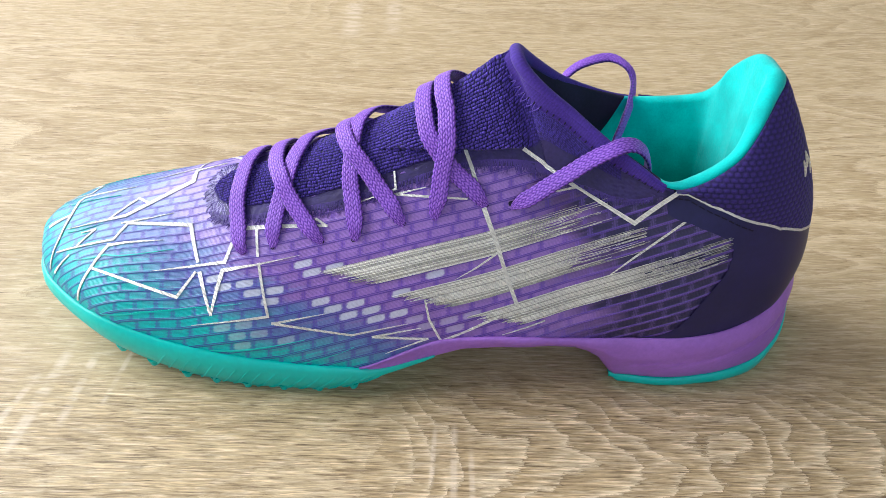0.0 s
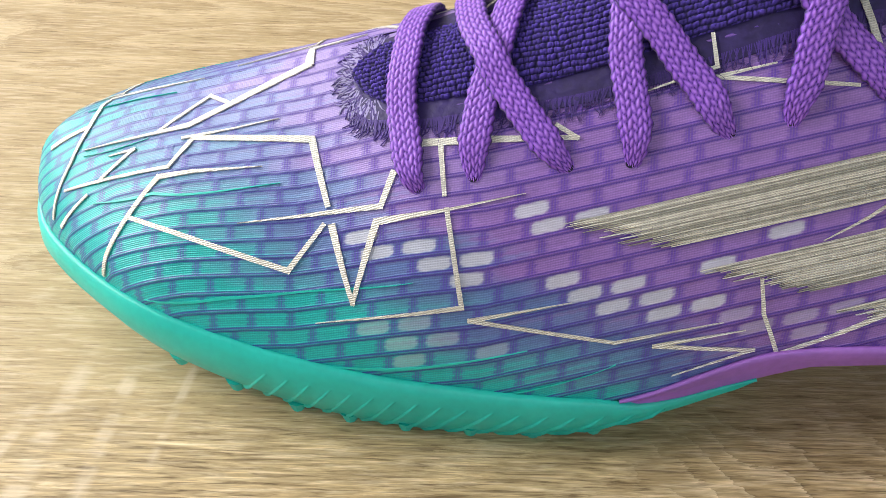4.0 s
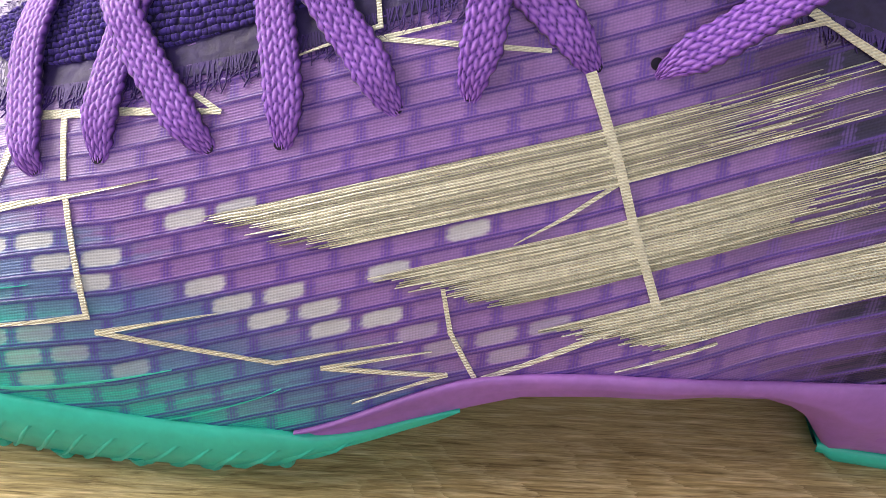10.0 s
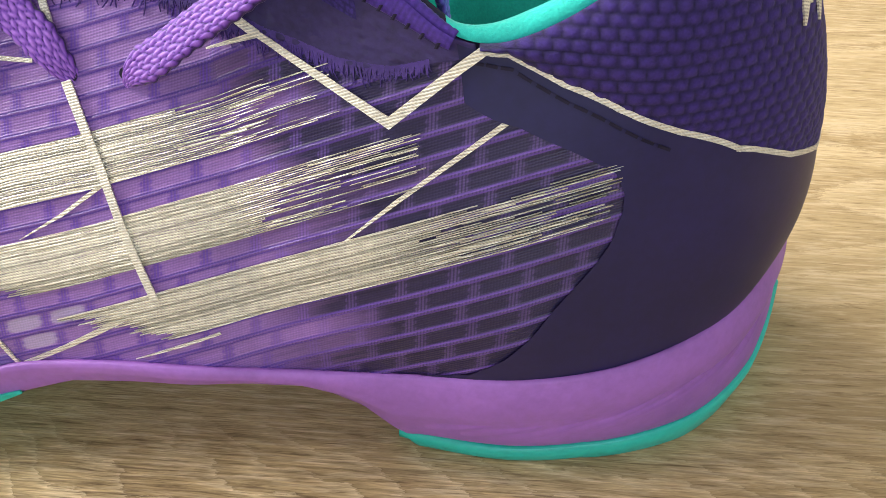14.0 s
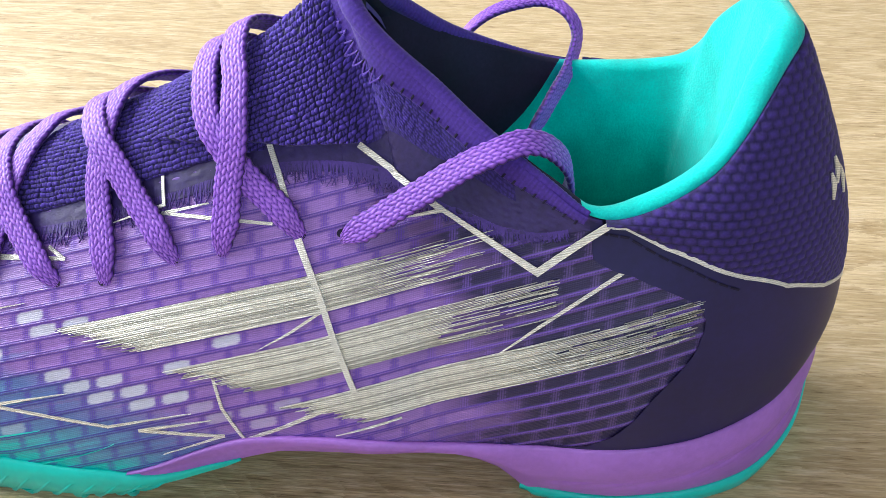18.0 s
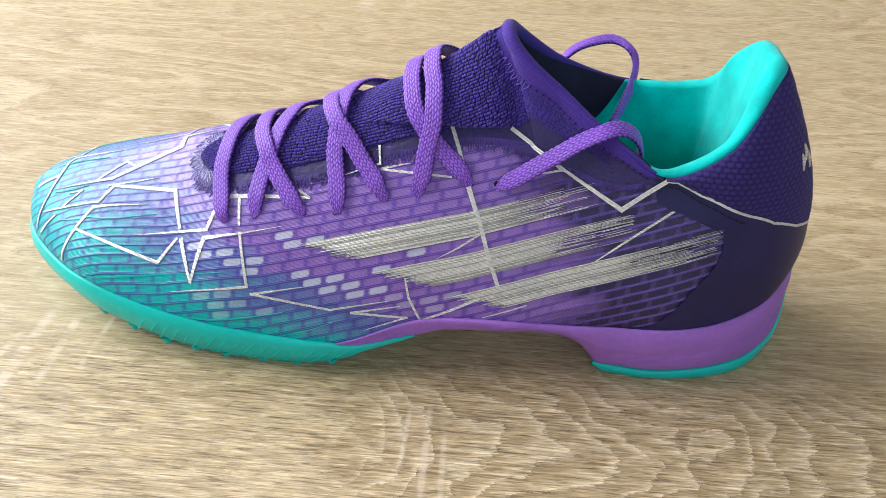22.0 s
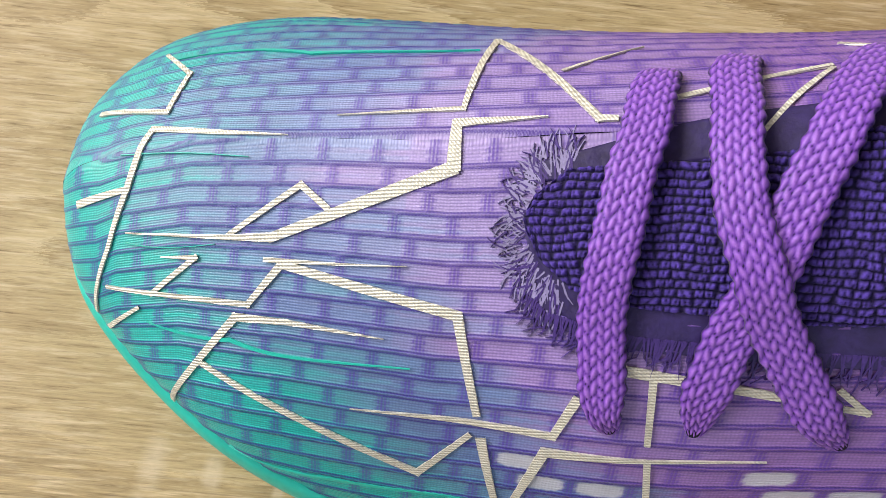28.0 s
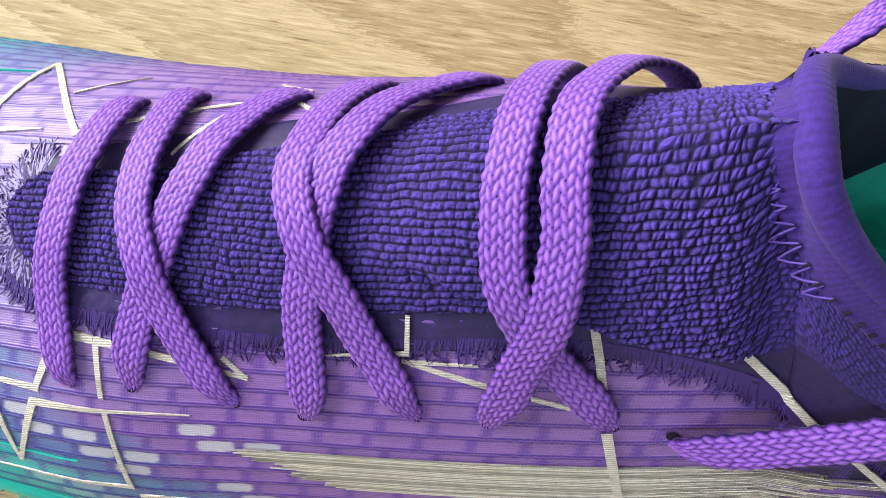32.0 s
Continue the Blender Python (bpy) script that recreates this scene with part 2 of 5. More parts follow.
def film_stuff():
    """Printed film over a corded knit: the print's colours and the knit's places come with the mesh, the threads from its rows."""
    m = material("printed_film", 0.36)
    tone = m.node_tree.nodes.new("ShaderNodeVertexColor")
    tone.layer_name = "print"
    cells = m.node_tree.nodes.new("ShaderNodeVertexColor")
    cells.layer_name = "cells"
    sep = m.node_tree.nodes.new("ShaderNodeSeparateColor")
    wire(m, cells.outputs["Color"], sep.inputs[0])
    uv = place_coords(m, (1, 1, 1), True)
    # cross threads and fine ribs of the weave
    dots = add_node(m, "ShaderNodeTexVoronoi", Scale=1.0, Randomness=0.3)
    g = m.node_tree.nodes.new("ShaderNodeMapping")
    g.inputs["Scale"].default_value = (17.0, 8.0, 1.0)
    wire(m, uv, g.inputs["Vector"])
    wire(m, g.outputs[0], dots.inputs["Vector"])
    knots = ramp(m, dots.outputs["Distance"], (0.12, (1, 1, 1)), (0.6, (0, 0, 0)))
    usep = m.node_tree.nodes.new("ShaderNodeSeparateXYZ")
    wire(m, uv, usep.inputs[0])
    rib = sums(m, "ADD", sums(m, "MULTIPLY", sums(m, "SINE", sums(m, "MULTIPLY", usep.outputs[1], 2 * math.pi * 8)), 0.5), 0.5)
    loops = sums(m, "ADD", sums(m, "MULTIPLY", sums(m, "SINE", sums(m, "MULTIPLY", usep.outputs[0], 2 * math.pi * 15)), 0.5), 0.5)
    blotch = grain(m, place_coords(m), 260.0, 3)
    film = blend(m, 0.30, tone.outputs["Color"], ramp(m, rib, (0.0, (0.62, 0.60, 0.66)), (1.0, (1.2, 1.2, 1.18))), "MULTIPLY")
    film = blend(m, 0.28, film, ramp(m, knots, (0.0, (0.55, 0.54, 0.66)), (1.0, (1.38, 1.36, 1.3))), "MULTIPLY")
    film = blend(m, sums(m, "MULTIPLY", sep.outputs[2], 0.85), film, (0.56, 0.57, 0.64))
    place = sums(m, "FRACT", usep.outputs[1])
    from_line = sums(m, "MINIMUM", place, sums(m, "SUBTRACT", 1.0, place))
    line = hump(m, from_line, 0.085, 0.058)
    slant = sums(m, "ADD", sums(m, "MULTIPLY", usep.outputs[0], 2 * math.pi * 17), sums(m, "MULTIPLY", from_line, 14.0))
    dash = sums(m, "ADD", sums(m, "MULTIPLY", sums(m, "SINE", slant), 0.3), 0.75)
    line = sums(m, "MINIMUM", sums(m, "MULTIPLY", sums(m, "MULTIPLY", line, 2.4), dash), 1.0)
    yarn_tone = m.node_tree.nodes.new("ShaderNodeVertexColor")
    yarn_tone.layer_name = "yarn"
    yarn = blend(m, 0.82, tone.outputs["Color"], yarn_tone.outputs["Color"])
    yarn_line = blend(m, 1.0, yarn, (0.50, 0.40, 0.72), "MULTIPLY")
    yarn = blend(m, 1.0, yarn, ramp(m, loops, (0.0, (0.50, 0.46, 0.60)), (0.6, (1.1, 1.1, 1.1))), "MULTIPLY")
    base = blend(m, sums(m, "MULTIPLY", sep.outputs[0], 0.42), film, yarn)
    base = blend(m, sums(m, "MULTIPLY", sums(m, "MULTIPLY", sep.outputs[1], 0.85), ramp(m, loops, (0.0, (0.45,) * 3), (0.7, (1, 1, 1)))), base, yarn)
    base = blend(m, sums(m, "MULTIPLY", line, 0.82), base, yarn_line)
    base = blend(m, 0.5, base, ramp(m, blotch, (0.3, (0.84,) * 3), (0.7, (1.12,) * 3)), "MULTIPLY")
    wire(m, base, shader_of(m).inputs["Base Color"])
    shader_of(m).inputs["Coat Weight"].default_value = 0.10
    shader_of(m).inputs["Coat Roughness"].default_value = 0.3
    height = sums(m, "ADD", sums(m, "MULTIPLY", knots, 0.5), sums(m, "ADD", sums(m, "MULTIPLY", rib, 0.5), sums(m, "MULTIPLY", line, -0.9)))
    bump(m, height, 0.35, 0.00022)
    return m


def knit_stuff(name, colour, deep):
    """Knobbly knit: little loops in wavering rows, on geometry that already carries the rows."""
    m = material(name, 0.85, 0.0, colour, 0.08)
    lay = m.node_tree.nodes.new("ShaderNodeVertexColor")
    lay.layer_name = "cells"
    sep = m.node_tree.nodes.new("ShaderNodeSeparateColor")
    wire(m, lay.outputs["Color"], sep.inputs[0])
    fine = grain(m, place_coords(m), 1600.0, 4)
    # low places of the relief take the deep colour: shade painted between loops
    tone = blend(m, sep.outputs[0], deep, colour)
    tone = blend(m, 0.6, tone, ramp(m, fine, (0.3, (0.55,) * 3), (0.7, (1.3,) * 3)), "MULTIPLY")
    wire(m, tone, shader_of(m).inputs["Base Color"])
    bump(m, fine, 0.5, 0.0003)
    return m


def lace_stuff():
    m = material("braided_lace", 0.5, 0.0, (0.25, 0.09, 0.58), 0.12)
    lay = m.node_tree.nodes.new("ShaderNodeVertexColor")
    lay.layer_name = "cells"
    sep = m.node_tree.nodes.new("ShaderNodeSeparateColor")
    wire(m, lay.outputs["Color"], sep.inputs[0])
    fine = grain(m, place_coords(m), 2200.0, 3)
    broad = grain(m, place_coords(m), 90.0, 2)
    # shade and highlight painted in: dark in the braid's gaps, pale on stitch tops
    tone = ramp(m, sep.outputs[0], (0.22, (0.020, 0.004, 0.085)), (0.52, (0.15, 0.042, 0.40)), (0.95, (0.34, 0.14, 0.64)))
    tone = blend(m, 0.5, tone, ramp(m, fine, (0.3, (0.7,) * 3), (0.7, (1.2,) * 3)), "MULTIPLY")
    tone = blend(m, 0.4, tone, ramp(m, broad, (0.3, (0.85,) * 3), (0.7, (1.1,) * 3)), "MULTIPLY")
    wire(m, tone, shader_of(m).inputs["Base Color"])
    bump(m, fine, 0.35, 0.0002)
    return m


def silver_stuff(name, colour=(0.72, 0.73, 0.69), metal=0.5, ribbed=0.7):
    """Metal print that follows the ribs and stitches of the knit below it."""
    m = material(name, 0.36, metal, colour)
    c = place_coords(m)
    flake, fine = grain(m, c, 700.0, 4), grain(m, place_coords(m, (1, 3, 3)), 1500.0, 3)
    xyz = m.node_tree.nodes.new("ShaderNodeSeparateXYZ")
    wire(m, c, xyz.inputs[0])
    across = sums(m, "ADD", sums(m, "ADD", xyz.outputs[2], xyz.outputs[1]), sums(m, "MULTIPLY", xyz.outputs[0], -0.34))
    across = sums(m, "ADD", across, sums(m, "MULTIPLY", grain(m, place_coords(m), 60.0, 2), 0.0016))
    turns = sums(m, "MULTIPLY", across, 2 * math.pi / 0.00062)
    rib = sums(m, "ADD", sums(m, "MULTIPLY", sums(m, "SINE", turns), 0.5), 0.5)
    stitch = sums(m, "ADD", sums(m, "MULTIPLY", sums(m, "SINE", sums(m, "ADD", sums(m, "MULTIPLY", xyz.outputs[0], 2 * math.pi / 0.0005), turns)), 0.5), 0.5)
    weave_tone = sums(m, "ADD", sums(m, "MULTIPLY", rib, 0.7), sums(m, "MULTIPLY", stitch, 0.3))
    tone = ramp(m, flake, (0.25, tuple(x * 0.78 for x in colour)), (0.7, tuple(min(1, x * 1.12) for x in colour)))
    tone = blend(m, ribbed, tone, ramp(m, weave_tone, (0.05, (0.36, 0.32, 0.36)), (0.40, (0.90, 0.89, 0.86)), (0.9, (1.2, 1.2, 1.16))), "MULTIPLY")
    wire(m, tone, shader_of(m).inputs["Base Color"])
    wire(m, ramp(m, fine, (0.3, (0.25,) * 3), (0.7, (0.5,) * 3)), shader_of(m).inputs["Roughness"])
    bump(m, sums(m, "ADD", sums(m, "MULTIPLY", weave_tone, 1.0), sums(m, "MULTIPLY", fine, 0.4)), 0.6, 0.00025)
    return m


WOOD, FILM, LACE, SILVER = wood_stuff(), film_stuff(), lace_stuff(), silver_stuff("silver_print", (0.82, 0.81, 0.74), 0.6)
SILVER_DIM = silver_stuff("dull_silver_print", (0.46, 0.46, 0.41), 0.6)
WHITE_PRINT = silver_stuff("white_print", (0.72, 0.70, 0.63), 0.3, 0.4)
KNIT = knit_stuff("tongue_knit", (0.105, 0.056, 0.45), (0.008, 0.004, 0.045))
BAND = plain_stuff("navy_band", (0.034, 0.020, 0.115), 0.55, 0.4, 700, 0.0003, 0.6)
COLLAR = knit_stuff("collar_knit", (0.058, 0.022, 0.25), (0.030, 0.011, 0.13))
COUNTER = plain_stuff("counter_film", (0.012, 0.009, 0.072), 0.46, 0.2, 600, 0.0001, 0.2)
HEEL_MESH = knit_stuff("heel_mesh", (0.038, 0.018, 0.165), (0.010, 0.006, 0.045))
LINING = plain_stuff("teal_lining", (0.012, 0.50, 0.44), 0.9, 0.2, 1800, 0.0004, 0.6, 0.0, 0.15)
DARK_LINING = plain_stuff("dark_lining", (0.012, 0.008, 0.03), 0.85, 0.3, 1200)
RAND = plain_stuff("teal_rubber", (0.018, 0.50, 0.42), 0.36, 0.12, 500, 0.0001, 0.15)
FOAM = plain_stuff("violet_foam", (0.31, 0.13, 0.50), 0.5, 0.15, 600, 0.00015, 0.2)
LACE_THREAD = plain_stuff("lilac_thread", (0.13, 0.07, 0.42), 0.6, 0.3, 2500)
GREY_FRAY = plain_stuff("grey_fray", (0.29, 0.25, 0.49), 0.5, 0.3, 1500)
DARK_FRAY = plain_stuff("dark_fray", (0.06, 0.028, 0.20), 0.55, 0.3, 1500)
WALL_PAINT = plain_stuff("wall_paint", (0.50, 0.49, 0.47), 0.8, 0.05, 60, 0.0005, 0.2)
FLOOR_STUFF = plain_stuff("floor_boards", (0.28, 0.20, 0.13), 0.5, 0.25, 60, 0.0005, 0.2)

# ---- the form of the shoe: a net of control curves, in millimetres ----
# Each list runs from the toe (0) to the heel (16): points on the feather line, the bulge, the shoulder and the top line.
NEAR_FEATHER = [(-148.7, 6.1, 22.7), (-144.3, -7.0, 22.2), (-129.9, -21.8, 20.7), (-111.6, -33.1, 19.5), (-85.9, -41.3, 17), (-59.8, -44.8, 14.5), (-27.9, -47, 13.8), (7, -44, 25.8), (34.9, -45.3, 28.7), (48, -43.7, 27.2), (58.2, -42.8, 26.4), (72.5, -43.3, 27.4), (85.8, -44, 28.2), (103.6, -41.2, 29.2), (122.2, -31.1, 31.4), (133.3, -16, 33.4), (139.5, 3.3, 32.3)]
NEAR_BULGE = [(-150.4, 6.2, 29.7), (-146.2, -8.2, 31.7), (-130.7, -23.7, 31.8), (-110.8, -35.6, 32.3), (-85.4, -38.2, 35.5), (-59.4, -45.1, 36.7), (-29.6, -44.3, 39.4), (7.8, -43.8, 45.1), (35.8, -43.4, 46.7), (49, -43.2, 47.8), (58.9, -45.1, 51.9), (72.4, -46.9, 50.3), (86.1, -46.7, 47.8), (103.8, -38.6, 51), (126.1, -33.1, 54), (141.8, -18.3, 54.2), (148.4, 2.6, 50.8)]
NEAR_SHOULDER = [(-145.8, 6.9, 37.9), (-137.3, 0.6, 39.5), (-123.8, -6.7, 43.5), (-106.7, -11.8, 48.9), (-85.2, -11.4, 57), (-59.5, -17.8, 65.6), (-33.1, -17.9, 74.3), (2.6, -13.3, 91.1), (27.3, -11.5, 95.3), (38, -12.9, 95), (50.1, -21.2, 83.2), (69.9, -30.6, 70.7), (83.8, -33.1, 69), (101.7, -34, 74.9), (117.3, -23.9, 83.7), (125.2, -12.7, 85.2), (127.5, 4, 82.6)]
NEAR_TOP = [(-139.3, 8.1, 39.3), (-135.1, 9.1, 41.3), (-123.7, 10, 45.2), (-107.4, 9.6, 50), (-85.5, 8.1, 57.2), (-59.8, 7.7, 65.9), (-34, 4.5, 76.3), (0.1, 3.5, 91.4), (20.2, 2.1, 106.4), (27.5, 1.7, 113.2), (45.2, -12.9, 99.8), (67.8, -25.2, 86.7), (80.5, -29.8, 81.7), (98.4, -26.7, 90.4), (109.9, -15.2, 105.6), (114.8, -5.9, 110.2), (114.6, 4.1, 109.8)]
FAR_FEATHER = [(-148.7, 6.1, 22.7), (-148.6, 20.4, 22.7), (-137.8, 37.6, 21.4), (-114.5, 45.2, 18.9), (-85.7, 48.5, 15.6), (-59.7, 47.9, 12.4), (-27.9, 45.8, 12.8), (7, 41.5, 23.7), (35, 37.9, 25.9), (48, 37.1, 26), (58, 36.1, 26.5), (72, 35, 27), (85, 34.5, 27), (103, 32, 28), (122, 25, 30), (133.8, 15.1, 32.1), (139.5, 3.3, 32.3)]
FAR_BULGE = [(-150.4, 6.2, 29.7), (-150.3, 21, 31.4), (-138.6, 38.6, 31.8), (-113.6, 47.6, 30.7), (-85.5, 47, 31.9), (-59.5, 46.6, 32.8), (-29.8, 46.1, 38.2), (7, 45, 47.3), (35, 42.9, 49.9), (48, 43.2, 52.1), (58, 43.2, 52.1), (72.1, 43.1, 50.1), (86.1, 42.1, 48.1), (104.1, 40, 52), (125.8, 33, 54.9), (141.3, 19.8, 54.5), (148.4, 2.6, 50.8)]
FAR_SHOULDER = [(-145.8, 6.9, 37.9), (-139.6, 17, 37.9), (-125.6, 25, 41), (-106.5, 29, 47.9), (-85.4, 26.8, 56.8), (-59.8, 26.7, 64.4), (-32.9, 24.8, 74.8), (2, 21.2, 92.5), (26, 18.9, 100.9), (36, 20.2, 102.1), (48.1, 32.2, 84.1), (69.2, 38.1, 72.1), (84.3, 38, 68.2), (103.2, 37, 72.1), (118.6, 29, 82.8), (126.1, 18, 86), (127.5, 4, 82.6)]
FAR_TOP = NEAR_TOP[:10] + [(45.4, 22.2, 93.9), (66.3, 31.5, 83), (80.2, 33.1, 80.6), (101.1, 30, 84.1), (109.8, 21.9, 98.9), (114, 12, 107.5), (114.6, 4.1, 109.8)]
NETS = {"near": [np.array(c, float) for c in (NEAR_FEATHER, NEAR_BULGE, NEAR_SHOULDER, NEAR_TOP)],
        "far": [np.array(c, float) for c in (FAR_FEATHER, FAR_BULGE, FAR_SHOULDER, FAR_TOP)]}


def glide(values, k):
    """A smooth curve through evenly spaced values, at the places k; it overshoots nowhere."""
    values, k = np.asarray(values, float), np.asarray(k, float)
    flat = values.ndim == 1
    p = values[:, None] if flat else values
    n = len(p)
    step = np.diff(p, axis=0)
    slope = np.zeros_like(p)
    a, b = step[:-1], step[1:]
    same = a * b > 0
    slope[1:-1] = np.where(same, 2 * a * b / np.where(same, a + b, 1), 0)
    slope[1:-1] = 0.5 * slope[1:-1] + 0.25 * (a + b) * same
    slope[0], slope[-1] = 1.5 * step[0] - 0.5 * slope[1], 1.5 * step[-1] - 0.5 * slope[-2]
    i = np.clip(np.floor(k).astype(int), 0, n - 2)
    f = np.clip(k - i, 0, 1)[..., None]
    q = (2 * f**3 - 3 * f**2 + 1) * p[i] + (f**3 - 2 * f**2 + f) * slope[i] + (3 * f**2 - 2 * f**3) * p[i + 1] + (f**3 - f**2) * slope[i + 1]
    return q[..., 0] if flat else q


def curve_at(pairs, k):
    """A value along the shoe, from pairs of place and value."""
    xs, ys = zip(*pairs)
    return np.interp(k, xs, ys)


def skin(side, k, v):
    """Points of the upper: k from toe 0 to heel 16, v from the feather line 0 to the top line 1. In millimetres."""
    k, w = np.asarray(k, float), np.asarray(v, float)[..., None]
    a, b, c, d = (glide(curve, k) for curve in NETS[side])
    # the mouth of the cuff is round in front: the top line leaves the ridge sideways
    f = np.clip(k - 9, 0, 1)[..., None]
    here = (k > 9)[..., None] & (k < 10)[..., None]
    d = np.where(here, NETS[side][3][9] + (NETS[side][3][10] - NETS[side][3][9]) * np.concatenate([f**1.5, f**0.6, f**1.1], axis=-1), d)
    u = 1 - w
    return u**3 * a + (3 * u * u * w) * b + (3 * u * w * w) * c + w**3 * d


def skin_normal(side, k, v):
    k, v = np.asarray(k, float), np.asarray(v, float)
    e = 0.02
    k0, k1, v0, v1 = np.clip(k - e, 0, 16), np.clip(k + e, 0, 16), np.clip(v - e, 0, 1), np.clip(v + e, 0, 1)
    n = np.cross(skin(side, k1, v) - skin(side, k0, v), skin(side, k, v1) - skin(side, k, v0))
    n /= np.linalg.norm(n, axis=-1, keepdims=True) + 1e-9
    return n if side == "near" else -n


def off_skin(side, k, v, lift):
    return skin(side, k, v) + skin_normal(side, k, v) * np.asarray(lift, float)[..., None]



# ---- building helpers ----
def mesh_object(name, verts, faces, mat, uv=None, layers=None, smooth=True):
    me = bpy.data.meshes.new(name)
    verts = np.asarray(verts, float)
    if isinstance(faces, np.ndarray):
        n = len(faces)
        me.vertices.add(len(verts))
        me.vertices.foreach_set("co", verts.ravel())
        me.loops.add(4 * n)
        me.loops.foreach_set("vertex_index", faces.ravel().astype(np.int32))
        me.polygons.add(n)
        me.polygons.foreach_set("loop_start", np.arange(0, 4 * n, 4, dtype=np.int32))
        me.update(calc_edges=True)
    else:
        me.from_pydata(verts.tolist(), [], faces)
    me.materials.append(mat)
    me.polygons.foreach_set("use_smooth", [smooth] * len(me.polygons))
    if uv is not None:
        at = np.zeros(len(me.loops), int)
        me.loops.foreach_get("vertex_index", at)
        me.uv_layers.new(name="UVMap").data.foreach_set("uv", np.asarray(uv, float)[at].ravel())
    for key, value in (layers or {}).items():
        lay = me.color_attributes.new(key, "FLOAT_COLOR", "POINT")
        rgba = np.ones((len(verts), 4))
        rgba[:, :3] = value
        lay.data.foreach_set("color", rgba.ravel())
    me.update()
    return new(name, me)


def child(ob, parent, label=""):
    ob.parent = parent
    return tagged(ob, label) if label else ob


def grid_faces(n, m, loop_n=False, loop_m=False, flip=False):
    i, j = np.meshgrid(np.arange(n if loop_n else n - 1), np.arange(m if loop_m else m - 1), indexing="ij")
    i2, j2 = (i + 1) % n, (j + 1) % m
    f = np.stack([i * m + j, i2 * m + j, i2 * m + j2, i * m + j2], -1).reshape(-1, 4)
    return f[:, ::-1].copy() if flip else f


def part(name, bm, mat, parent, label=""):
    me = bpy.data.meshes.new(name)
    bm.to_mesh(me)
    bm.free()
    me.materials.append(mat)
    return child(new(name, me), parent, label)


def by_side(k, w, near, far):
    """Near or far values, by the sign of w."""
    if np.all(w <= 0):
        return near()
    if np.all(w > 0):
        return far()
    return np.where((w <= 0)[..., None], near(), far())


def over(k, w, lift=0.0):
    """Points on the upper from the near feather line (w -1) over the top line (0) to the far one (1), in metres."""
    k, w = np.asarray(k, float), np.asarray(w, float)
    v = 1 - np.abs(w)
    lift = (lift + 0 * v)[..., None]
    return (lie(k, w) + over_normal(k, w) * lift) / 1000


def over_normal(k, w):
    k, w = np.asarray(k, float), np.asarray(w, float)
    v = 1 - np.abs(w)
    n = by_side(k, w, lambda: skin_normal("near", k, v), lambda: skin_normal("far", k, v))
    # rounded over the ridge, ahead of the opening
    wide = 0.14
    if np.any((np.abs(w) < wide) & (k < 8.95)):
        f = np.clip((w + wide) / (2 * wide), 0, 1)[..., None]
        f = f * f * (3 - 2 * f)
        edge = np.full(np.broadcast(k, w).shape, 1 - wide)
        soft = skin_normal("near", k, edge) * (1 - f) + skin_normal("far", k, edge) * f
        soft /= np.linalg.norm(soft, axis=-1, keepdims=True)
        part_of = (np.clip((8.95 - k) / 0.2, 0, 1) * (np.abs(w) < wide))[..., None]
        n = n * (1 - part_of) + soft * part_of
        n /= np.linalg.norm(n, axis=-1, keepdims=True)
    return n


def lie(k, w):
    k, w = np.asarray(k, float), np.asarray(w, float)
    v = 1 - np.abs(w)
    return by_side(k, w, lambda: skin("near", k, v), lambda: skin("far", k, v))


ARC_K, ARC_V = np.linspace(0, 16, 129), np.linspace(0, 1, 81)
ARC, ARC_LONG = {}, {}
for side in NETS:
    p = skin(side, ARC_K[:, None], ARC_V[None, :])
    run = np.concatenate([np.zeros((129, 1)), np.cumsum(np.linalg.norm(np.diff(p, axis=1), axis=-1), axis=1)], axis=1)
    ARC[side] = run / run[:, -1:]
    ARC_LONG[side] = run[:, -1]


def girth(side, k, v):
    """How far up the girth a place is, 0 to 1, by length."""
    a = np.clip(np.asarray(k) * 8, 0, 127.999)
    b = np.clip(np.asarray(v) * 80, 0, 79.999)
    i, j = a.astype(int), b.astype(int)
    f, g, t = a - i, b - j, ARC[side]
    return (t[i, j] * (1 - g) + t[i, j + 1] * g) * (1 - f) + (t[i + 1, j] * (1 - g) + t[i + 1, j + 1] * g) * f


def from_top(k, w):
    """How far from the top line a place is, in millimetres; minus on the near side."""
    v = 1 - np.abs(w)
    near = -(1 - girth("near", k, v)) * np.interp(k, ARC_K, ARC_LONG["near"])
    return np.where(w <= 0, near, (1 - girth("far", k, v)) * np.interp(k, ARC_K, ARC_LONG["far"]))


